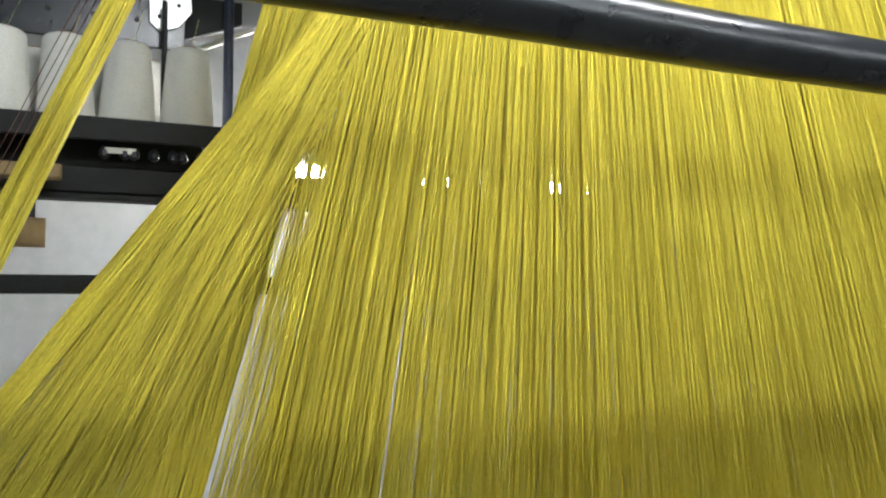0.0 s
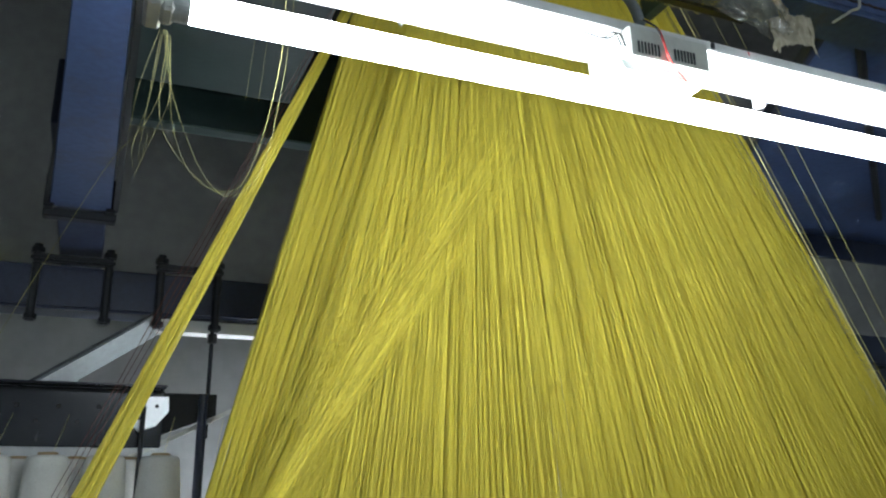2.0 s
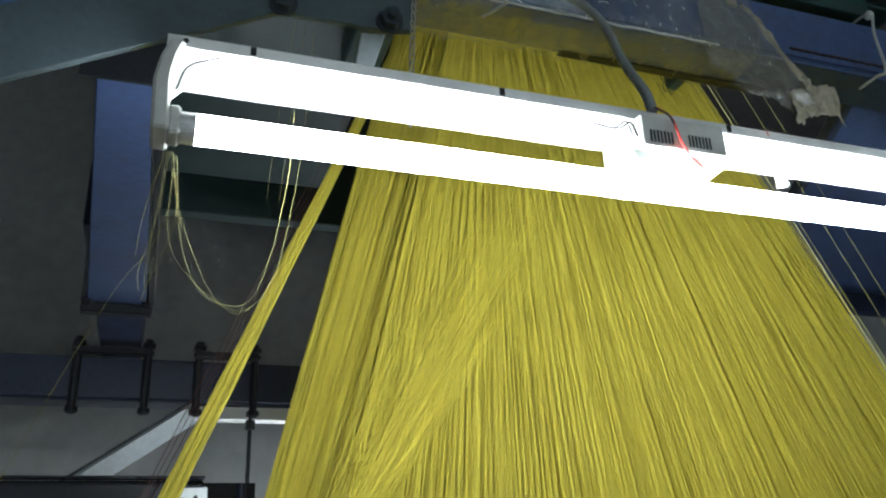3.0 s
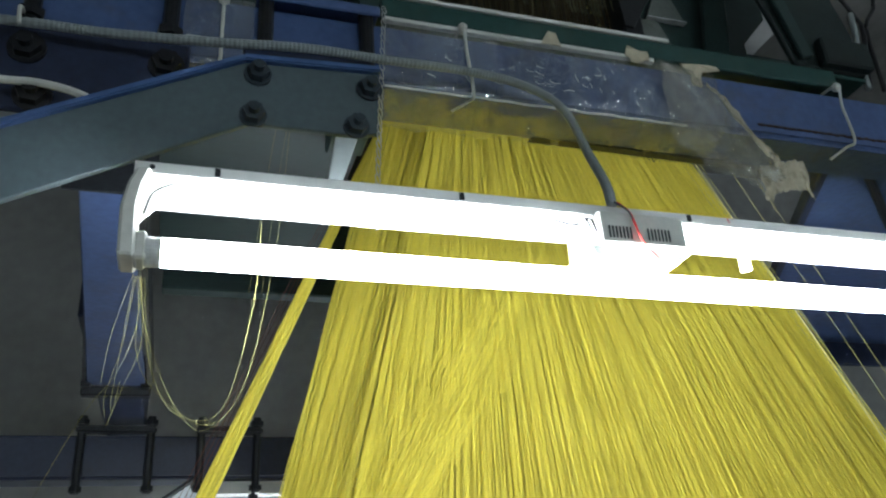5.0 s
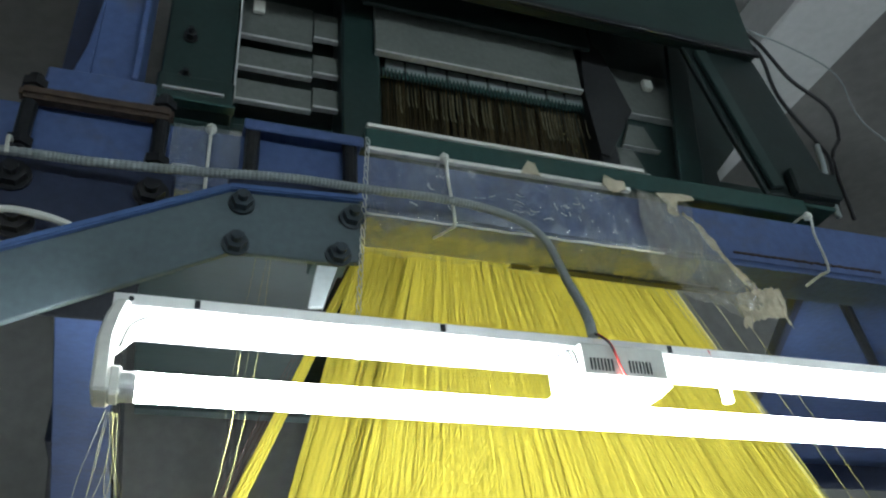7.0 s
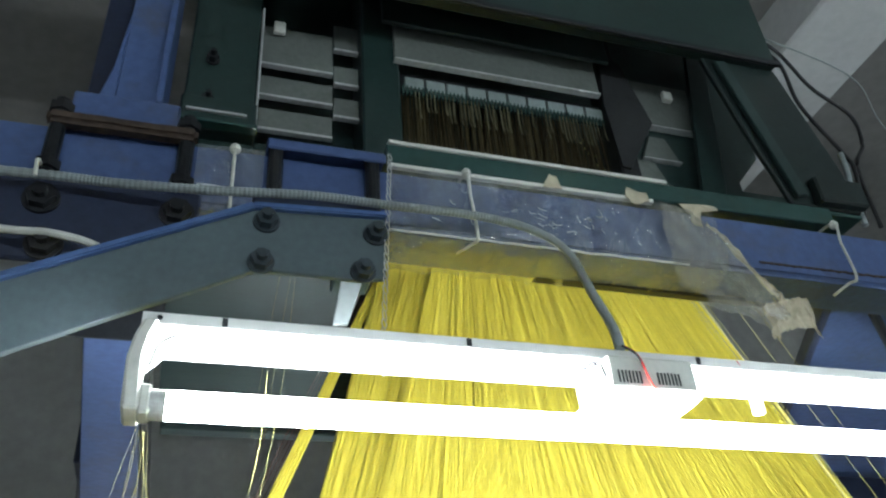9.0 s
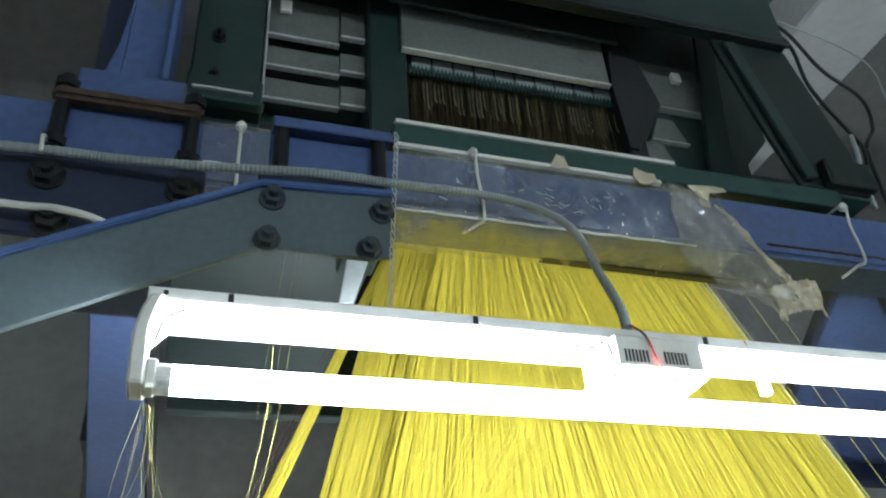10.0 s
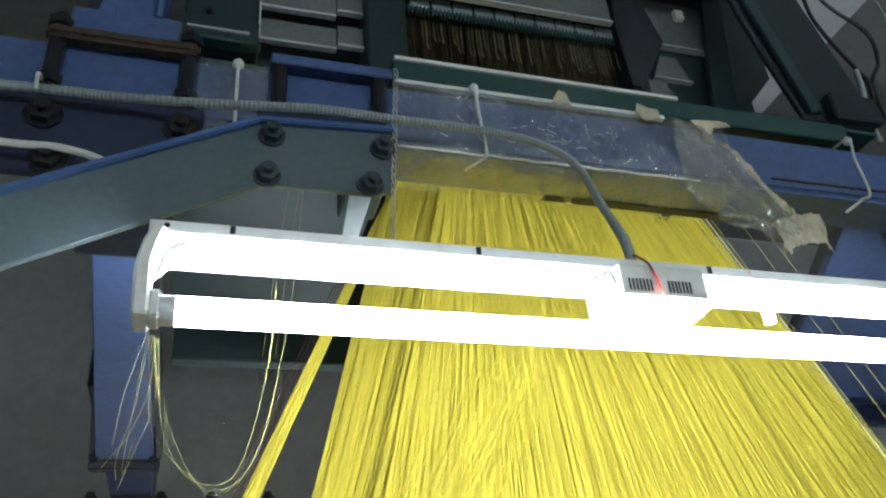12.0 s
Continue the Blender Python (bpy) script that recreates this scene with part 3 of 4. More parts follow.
def build_creel():
    g = thing("creel_shelf", "black steel creel shelf carrying yarn cones", "shelf")
    part("board", boxes(((-1.9, 2.035, 1.692), (1.75, 2.30, 1.706)), bevel=0.002), MATT_BLACK, g)
    part("front_rail", boxes(((-1.9, 2.028, 1.664), (1.75, 2.036, 1.711)), bevel=0.002), MATT_BLACK, g)
    part("under_rail", boxes(((-1.9, 2.085, 1.562), (1.75, 2.13, 1.618)), bevel=0.003), MATT_BLACK, g)
    part("lower_lip", boxes(((-1.9, 2.08, 1.548), (1.75, 2.14, 1.560)), bevel=0.002), MATT_BLACK, g)
    # dark board added to close the gap between the rails
    part("back_board", boxes(((-1.9, 2.150, 1.619), (0.30, 2.158, 1.691)), bevel=0.001), MATT_BLACK, g)
    for k in range(8):
        x = 0.09 + 0.032 * k + 0.008 * math.sin(k * 2.1)
        part("guide_eye", spin([(0.004, 0), (0.011, 0.006), (0.011, 0.016), (0.005, 0.026)], 10), BLACK, g, m=pose(x, 2.05, 1.655 - 0.026))
    part("label_card", boxes(((0.090, 2.0405, 1.640), (0.150, 2.0425, 1.652)), bevel=0), OLD_WHITE, g, "small white card on the rail")
    for x in (-1.92, 1.75):
        part("post", boxes(((x, 2.05, 0), (x + 0.06, 2.11, 2.27)), bevel=0.003), DARK_BLUE, g)
    part("lower_rail", boxes(((-1.9, 2.085, 1.352), (1.75, 2.115, 1.391)), bevel=0.003), BLACK, g)
    proto = cone_thing()
    first = True
    for row, y in enumerate((2.098, 2.235)):
        for k in range(-6, 11):
            if k == 3 or (row and k == 2):
                continue
            x = 0.013 + 0.122 * k + (0.057 if row else 0) + R.uniform(-0.003, 0.003)
            if first:
                proto.matrix_basis = pose(x, y, 1.706, 0, 0, R.uniform(0, 360))
                first = False
            else:
                copy_thing(proto, pose(x, y, 1.706, R.uniform(-1.2, 1.2), R.uniform(-1.2, 1.2), R.uniform(0, 360)))
    p = thing("guide_plate", "glossy dark blue tension plate with thread holes", "guide plate")
    tilt = pose(0, 2.194, 1.987, 3.3)
    part("plate", boxes(((-1.4, -0.004, -0.072), (0.262, 0.004, 0.071)), bevel=0.003), GLOSS_BLUE, p, m=tilt)
    part("top_lip", boxes(((-1.4, -0.074, 0.0715), (0.262, 0.002, 0.078)), bevel=0.002), GLOSS_BLUE, p, m=tilt)
    for k in range(24):
        x, z = -0.80 + 0.0455 * k, (0.025, -0.012)[k % 2]
        part("thread_hole", cylinder((x, -0.0048, z), (x, 0.0, z), 0.0055, 12), CABLE, p, m=tilt)
    part("bright_bracket", prism([(0.180, 0.052), (0.272, 0.055), (0.275, 0.018), (0.245, -0.020), (0.205, -0.034), (0.182, -0.015)], -0.014, -0.006), BRIGHT, p, "bright steel bracket with holes", m=tilt)
    for x, z in ((0.203, 0.0), (0.245, 0.03)):
        part("bracket_hole", cylinder((x, -0.0155, z), (x, -0.010, z), 0.005, 12), CABLE, p, m=tilt)
    part("tail", prism([(0.262, 2.055), (0.395, 2.055), (0.395, 2.00), (0.18, 1.915), (0.10, 1.915)], 2.208, 2.218), MATT_BLACK, p)
    part("support_rod", cylinder((0.352, 2.14, 1.67), (0.352, 2.14, 2.045), 0.0115, 14), DARK_BLUE, p)
    part("support_rod", cylinder((0.212, 2.145, 1.70), (0.212, 2.145, 2.01), 0.006, 10), BLACK, p)
    part("white_rail", bar((0.12, 2.29, 1.86), (0.46, 2.29, 2.03), 0.01, 0.012), OLD_WHITE, p)
    s = thing("bobbin_bracket", "tan wooden board with a brass-coloured bobbin below", "bobbin")
    part("board", boxes(((-0.9, 1.99, 1.576), (0.012, 2.032, 1.604)), bevel=0.003), TAN, s)
    part("bobbin", cylinder((-0.15, 2.01, 1.470), (-0.014, 2.01, 1.470), 0.029, 20), TAN, s, smooth=True)
    part("spindle", boxes(((-0.045, 2.006, 1.49), (-0.033, 2.014, 1.58)), bevel=0.001), BLACK, s)
    for k in range(7):
        x = -0.35 + 0.122 * k
        tagged(part("feed_thread", sweep([Vector((x, 2.098, 1.872)), Vector((x + 0.03, 2.18, 1.99))], 0.0005, 4), PALE_YARN), "thin pale thread running up from a cone", "thread", group="threads above the cones")


# ---- harness ----
TOP_Z, LOW_Z = 3.20, 0.86
# hanks of cords drawn to the side: top x from, to, low x from, to, top y, low y, depth at top, at foot, columns, cords in a column, spread at top from, to
HANKS = [
    (0.625, 0.775, 0.056, 0.142, 1.33, 1.42, 0.12, 0.05, 19, 30, 0.003, 0.007),
    (0.690, 0.850, 0.290, 0.450, 1.48, 1.49, 0.05, 0.03, 24, 14, 0.012, 0.012),
    (1.470, 1.400, -0.318, -0.272, 1.36, 1.30, 0.10, 0.03, 20, 15, 0.008, 0.008),
    (1.340, 1.020, -0.246, -0.010, 1.34, 1.31, 0.17, 0.05, 58, 13, 0.010, 0.075),
]
# the wide curtain: columns of cords, each many rows deep
COLUMNS, ROWS, PLY = 205, 14, 2


WANDER = random.Random(33)


def cord_points(a, b, wob):
    """A cord from a to b with a slight wander and small kinks."""
    n = 27
    out = []
    side = Vector((1, 0.3, 0)).normalized()
    for k in range(n):
        t = k / (n - 1)
        kink = WANDER.gauss(0, 0.0007) if 0 < k < n - 1 else 0
        out.append(a.lerp(b, t) + side * (wob * math.sin(math.pi * t) * math.sin(5 * t + wob * 900) + kink))
    return out


def add_cord(verts, faces, pts, r, sides=3):
    base = len(verts)
    for q in pts:
        for k in range(sides):
            an = 2 * math.pi * k / sides + 0.4
            verts.append((q.x + r * math.cos(an), q.y + r * math.sin(an), q.z))
    for i in range(len(pts) - 1):
        for k in range(sides):
            faces.append((base + i * sides + k, base + i * sides + (k + 1) % sides, base + (i + 1) * sides + (k + 1) % sides, base + (i + 1) * sides + k))


def raw_mesh(name, verts, faces, mat, parent=None, label="", kind=""):
    me = bpy.data.meshes.new(name)
    me.from_pydata(verts, [], faces)
    me.materials.append(mat)
    me.polygons.foreach_set("use_smooth", [True] * len(me.polygons))
    ob = new(name, me)
    if parent is not None:
        ob.parent = parent
    return tagged(ob, label, "", "", kind)


def build_harness():
    g = thing("harness", "dense curtain of yellow harness cords hanging from the jacquard", "loom harness")
    lots = {"still": ([], []), "rise": ([], []), "fall": ([], [])}
    rnd = random.Random(21)
    singles = 0
    cords = []
    for ta, tb, la, lb, ty, ly, dt, dl, columns, deep, near, wide in HANKS:
        for k in range(columns):
            s = (k + 0.5) / columns
            step = abs(lb - la) / columns
            for j in range(deep):
                w = rnd.random()
                a = Vector((ta + (tb - ta) * s + rnd.gauss(0, near + (wide - near) * s), ty + dt * w, TOP_Z))
                b = Vector((la + (lb - la) * s + rnd.uniform(-0.28, 0.28) * step + 0.25 * dl * w, ly + dl * w, LOW_Z))
                cords.append((a, b, w))
    for k in range(COLUMNS):
        s = (k + 0.5) / COLUMNS
        low, top = 0.136 + 2.274 * s, 0.782 + 0.388 * s ** 2.1
        drift = rnd.gauss(0, 0.0022)
        for j in range(ROWS):
            w = (j + 0.5) / ROWS
            for p in range(PLY):
                if k < 4 and rnd.random() < 0.6:
                    continue
                a = Vector((top + rnd.gauss(0, 0.006) + 0.10 * (w - 0.5), 1.32 + 0.22 * w, TOP_Z))
                b = Vector((low + drift + rnd.uniform(-0.0043, 0.0043) + 0.045 * w, 1.34 + 0.11 * w + rnd.gauss(0, 0.001), LOW_Z))
                cords.append((a, b, w))
    for i, (a, b, w) in enumerate(cords):
        pts = cord_points(a, b, rnd.uniform(-0.004, 0.004))
        r = rnd.uniform(0.0007, 0.0010)
        if singles < 300 and i % 9 == 3 and w < 0.35:
            v, f = [], []
            add_cord(v, f, pts, r, 4)
            raw_mesh("cord", v, f, YARN_ONE, g)
            singles += 1
            continue
        u = rnd.random()
        lot = "still" if u < 0.6 else "rise" if u < 0.82 else "fall"
        add_cord(*lots[lot], pts, r)
    out = {}
    for lot, (v, f) in lots.items():
        out[lot] = raw_mesh("cord_curtain", v, f, YARN, g, "crowd of fine yellow harness cords", "stuff")
    board = thing("comber_board", "wooden comber board at the foot of the harness", "comber board")
    part("board", boxes(((-0.6, 1.22, 0.84), (2.8, 1.66, 0.862)), bevel=0.003), WOOD, board)
    for x in (-0.6, 2.8):
        part("board_post", boxes(((x - 0.03, 1.40, 0), (x + 0.03, 1.48, 0.86)), bevel=0.003), BLUE, board)
    # the strand that is drawn off to the side
    s = thing("side_strand", "tight strand of yellow cords drawn off to one side", "cord strand")
    v, f = [], []
    for i in range(70):
        an, rad = rnd.uniform(0, 6.28), math.sqrt(rnd.random())
        dx, dy = rad * math.cos(an), rad * math.sin(an)
        a = Vector((0.690 + 0.007 * dx, 1.42 + 0.007 * dy, TOP_Z))
        b = Vector((-0.285 + 0.030 * dx, 1.40 + 0.020 * dy, LOW_Z))
        v, f = [], []
        add_cord(v, f, cord_points(a, b, rnd.uniform(-0.002, 0.002)), 0.0012)
        raw_mesh("cord", v, f, YARN_ONE, s)
    for i in range(3):
        a = Vector((0.665 + 0.006 * i, 1.44, TOP_Z))
        b = Vector((-0.345 + 0.012 * i, 1.42, LOW_Z))
        tagged(part("red_thread", sweep(cord_points(a, b, 0.002), 0.0006, 4), RED_YARN), "thin dark red thread beside the yellow strand", "thread", group="dark red threads")
    # pale threads at the far edge of the curtain
    for i in range(4):
        a = Vector(((0.997, 1.010, 1.099, 1.163)[i], 1.20, TOP_Z))
        b = Vector(((2.172, 2.186, 2.203, 2.232)[i], 1.20, LOW_Z))
        tagged(part("edge_thread", sweep(cord_points(a, b, 0.003), 0.0011 if i == 0 else 0.0007, 4), PALE_YARN if i == 0 else OLIVE_YARN), "single pale thread at the edge of the harness", "thread", group="threads at the harness edge")
    return out


def build_loose_threads():
    rnd = random.Random(4)
    loops = [
        [(0.112, 0.735, 2.185), (0.112, 0.76, 2.10), (0.137, 0.78, 2.055), (0.186, 0.79, 2.022), (0.222, 0.81, 2.07), (0.248, 0.86, 2.20), (0.275, 0.93, 2.42), (0.30, 1.00, 2.799)],
        [(0.114, 0.735, 2.185), (0.125, 0.76, 2.09), (0.152, 0.78, 2.035), (0.194, 0.80, 2.035), (0.216, 0.80, 2.09), (0.232, 0.785, 2.20), (0.236, 0.783, 2.303)],
        [(0.110, 0.732, 2.185), (0.120, 0.74, 2.12), (0.150, 0.75, 2.04), (0.175, 0.75, 2.005), (0.195, 0.75, 2.01)],
        [(0.105, 0.72, 2.18), (0.100, 0.72, 2.10), (0.096, 0.72, 2.03), (0.098, 0.72, 2.018), (0.102, 0.72, 2.05)],
        [(0.108, 0.72, 2.18), (0.112, 0.72, 2.12), (0.098, 0.72, 2.06), (0.072, 0.72, 2.01), (0.03, 0.73, 1.90), (-0.02, 0.74, 1.76)],
        [(0.104, 0.715, 2.18), (0.090, 0.71, 2.10), (0.086, 0.71, 2.045)],
        [(0.107, 0.72, 2.18), (0.100, 0.72, 2.09), (0.090, 0.72, 2.035), (0.092, 0.72, 2.01)],
        [(0.110, 0.72, 2.18), (0.118, 0.72, 2.10), (0.104, 0.72, 2.04), (0.094, 0.72, 2.00)],
    ]
    for p in loops:
        tagged(part("loose_thread", sweep(smooth_path([(x + 0.013, y - 0.012, 2.195 - 0.86 * (2.185 - z)) for x, y, z in p], 10), 0.00022, 5), OLIVE_YARN, smooth=True), "loose pale yellow thread dangling from the lamp holder", "thread", group="loose threads at the lamp")
    for x in (0.255, 0.275):
        p = [(x + 0.06, 1.22, 2.80), (x + 0.03, 1.18, 2.55), (x + 0.01, 1.14, 2.36)]
        tagged(part("stray_thread", sweep(smooth_path(p, 8), 0.0002, 5), OLIVE_YARN), "stray yellow cord behind the lamp", "thread", group="stray cords")


# ---- film, ties, conduit ----
def crumpled(name, x0, x1, y, z0, z1, under, nx, nz, amp, mat, seed, parent=None, ragged=0.0):
    """Film laid over the beam's face and turned under its lower edge."""
    verts, faces = [], []
    rnd = random.Random(seed)
    for j in range(nz + 1):
        for i in range(nx + 1):
            s, t = i / nx, j / nz
            x = x0 + (x1 - x0) * s
            full = (z1 - z0) + under
            d = t * full
            lim = z1 - z0
            n1 = noise.noise(Vector((x * 10 + seed, d * 9, seed * 1.7))) + 0.5 * noise.noise(Vector((x * 28 - d * 16, d * 10 + seed, 3.1)))
            n2 = noise.noise(Vector((x * 38 + d * 15, d * 9, seed + 9.0))) + 0.5 * noise.noise(Vector((x * 66 - d * 24, d * 16, seed + 2.0)))
            o = amp * (0.35 + 1.1 * (1 - abs(n1)) ** 3 + 0.9 * max(0, n2))
            o *= min(1, 0.15 + abs(d - lim) / 0.022)
            if d <= lim:
                p = (x, y - max(0.0015, o), z1 - d)
            else:
                p = (x, y + (d - lim), z0 - max(0.0015, o))
            if ragged and s > 0.7:
                p = (p[0] + ragged * n1 * (s - 0.7) * 3, p[1], p[2] - ragged * 0.4 * max(0, n2) * (s - 0.7))
            verts.append(p)
    for j in range(nz):
        for i in range(nx):
            a = j * (nx + 1) + i
            faces.append((a, a + 1, a + nx + 2, a + nx + 1))
    return raw_mesh(name, verts, faces, mat, parent)


def build_film():
    g = thing("plastic_wrap", "crumpled clear plastic film wrapped round the beam", "plastic film")
    crumpled("film_sheet", 0.425, 1.02, FRONT_Y, 2.582, 2.700, 0.095, 170, 70, 0.007, FILM, 3, g)
    crumpled("film_sheet", 0.137, 0.234, FRONT_Y, 2.583, 2.698, 0.02, 30, 24, 0.003, FILM, 8, g)
    # the taut lower fold, its bright highlight put in as a pale ridge
    glint_line = [Vector((0.426 + 0.0105 * k, FRONT_Y - 0.0035 + 0.0012 * noise.noise(Vector((k * 0.4, 1, 2))), 2.5805 + 0.0018 * noise.noise(Vector((k * 0.3, 5, 2))))) for k in range(50)]
    part("edge_glint", sweep(glint_line, 0.0019, 6), FILM_GLINT, g, "highlight on the taut film fold, put in as a white ridge", smooth=True)
    part("edge_glint", sweep([Vector((0.142 + 0.01 * k, FRONT_Y - 0.0135, 2.6135 + 0.0006 * math.sin(k))) for k in range(9)], 0.0014, 6), FILM_GLINT, g, smooth=True)
    # highlights on the drawn film's creases, put in as thin white ridges
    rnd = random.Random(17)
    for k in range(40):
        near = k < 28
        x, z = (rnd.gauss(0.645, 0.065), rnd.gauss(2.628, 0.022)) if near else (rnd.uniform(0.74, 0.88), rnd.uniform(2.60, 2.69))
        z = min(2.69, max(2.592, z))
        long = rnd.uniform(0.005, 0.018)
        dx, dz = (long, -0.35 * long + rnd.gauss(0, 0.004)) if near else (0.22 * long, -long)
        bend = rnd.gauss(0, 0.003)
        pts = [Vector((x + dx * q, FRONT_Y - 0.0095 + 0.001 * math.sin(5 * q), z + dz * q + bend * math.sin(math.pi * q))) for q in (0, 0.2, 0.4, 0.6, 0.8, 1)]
        part("glint_line", sweep(pts, rnd.uniform(0.0003, 0.0009), 5), FILM_GLINT, g, smooth=True)
    # the dirty torn end, hanging off the lower edge
    f = thing("torn_film_flap", "torn dirty film flap hanging from the beam", "plastic film")

    def sheet(name, spine, mat, seed, nz=14, fold=0.008):
        """A crumpled ribbon; spine: (x, upper z, lower z) from end to end."""
        verts, faces = [], []
        nx = 10 * (len(spine) - 1)
        for i in range(nx + 1):
            q = i / 10
            k = min(int(q), len(spine) - 2)
            a, b, w = spine[k], spine[k + 1], q - k
            x, zu, zl = (a[n] + (b[n] - a[n]) * w for n in range(3))
            zu += 0.006 * noise.noise(Vector((q * 2.3, seed, 1)))
            zl += 0.010 * noise.noise(Vector((q * 2.9, seed, 7)))
            for j in range(nz + 1):
                t = j / nz
                y = FRONT_Y - 0.014 - fold * (noise.noise(Vector((q * 1.4 + seed, t * 3, 1.5))) + 0.5 * noise.noise(Vector((q * 4, t * 6, seed))) + 0.5)
                verts.append((x + 0.006 * noise.noise(Vector((q, t * 4, seed + 3))), y, zu + (zl - zu) * t))
        for i in range(nx):
            for j in range(nz):
                a = i * (nz + 1) + j
                faces.append((a, a + 1, a + nz + 2, a + nz + 1))
        return raw_mesh(name, verts, faces, mat, f)

    sheet("film_flap", [(0.90, 2.70, 2.53), (0.955, 2.69, 2.515), (1.00, 2.652, 2.50), (1.045, 2.595, 2.487), (1.08, 2.548, 2.478), (1.100, 2.522, 2.485)], FILM_DIRTY, 4)
    sheet("torn_edge", [(0.990, 2.668, 2.658), (1.016, 2.642, 2.626), (1.046, 2.598, 2.578), (1.078, 2.556, 2.532), (1.098, 2.530, 2.503), (1.112, 2.520, 2.502)], TAPE, 6, 6, 0.005)
    sheet("hanging_rag", [(1.050, 2.505, 2.440), (1.075, 2.512, 2.458), (1.105, 2.520, 2.464), (1.132, 2.528, 2.470), (1.148, 2.530, 2.452)], TAPE, 9, 10, 0.008)
    sheet("lower_scrap", [(0.945, 2.525, 2.492), (0.99, 2.520, 2.484), (1.02, 2.510, 2.478), (1.05, 2.502, 2.462)], FILM_DIRTY, 12, 8, 0.006)
    scraps = [
        [(0.690, 2.700), (0.704, 2.728), (0.716, 2.724), (0.724, 2.700)],
        [(0.840, 2.702), (0.848, 2.722), (0.862, 2.718), (0.884, 2.716), (0.888, 2.700), (0.862, 2.688)],
        [(0.948, 2.702), (1.020, 2.708), (1.024, 2.698), (0.990, 2.692), (0.982, 2.676), (0.984, 2.658), (0.966, 2.660), (0.966, 2.680)],
    ]
    for ring in scraps:
        bm = prism(ring, FRONT_Y - 0.014, FRONT_Y - 0.012, bevel=0)
        bmesh.ops.subdivide_edges(bm, edges=bm.edges[:], cuts=3)
        for v in bm.verts:
            v.co += Vector((0.0025 * noise.noise(v.co * 90), 0.003 * noise.noise(v.co * 60), 0.0025 * noise.noise(v.co * 80 + Vector((5, 0, 0)))))
        tagged(part("tape_scrap", bm, TAPE), "scrap of dusty torn tape stuck on the beam", "tape", group="tape scraps on the beam")
    grime = [Vector((1.09 + 0.008 * k, FRONT_Y - 0.001, 2.606 + 0.002 * noise.noise(Vector((k * 0.6, 2, 1))))) for k in range(42)]
    tagged(part("grime_ridge", sweep(grime, 0.0020, 6, rib=0.0008), RUST), "ridge of brown grime along the beam's lower edge", "grime")
    # dark gap at the beam's rear lower edge, put in as a black strip
    b = thing("dark_batten", "thin black strip put in for the dark gap at the beam's lower edge", "strip")
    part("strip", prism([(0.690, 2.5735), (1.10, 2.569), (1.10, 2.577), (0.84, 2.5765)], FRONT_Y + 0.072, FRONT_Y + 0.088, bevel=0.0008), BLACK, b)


def build_ties():
    for x, dx, top, low in ((0.556, 0.006, 2.706, 2.580), (0.190, 0.0, 2.690, 2.580), (1.274, 0.006, 2.706, 2.590)):
        w = thing("cable_tie", "white cord tied round the beam", "tie", group="white ties on the beam")
        pts = [(x - dx, FRONT_Y + 0.05, top), (x - dx * 0.8, FRONT_Y - 0.020, top - 0.005), (x, FRONT_Y - 0.016, 2.66), (x + dx, FRONT_Y - 0.014, low), (x + dx * 0.4, FRONT_Y + 0.004, low - 0.004), (x - dx * 2.5, FRONT_Y + 0.03, 2.574)]
        part("loop", sweep(smooth_path(pts, 6), 0.0027, 6), OLD_WHITE, w)
        part("knot", spin([(0.002, -0.008), (0.008, -0.003), (0.008, 0.004), (0.003, 0.010)], 8), OLD_WHITE, w, m=pose(x - dx * 0.8, FRONT_Y - 0.020, top - 0.009))


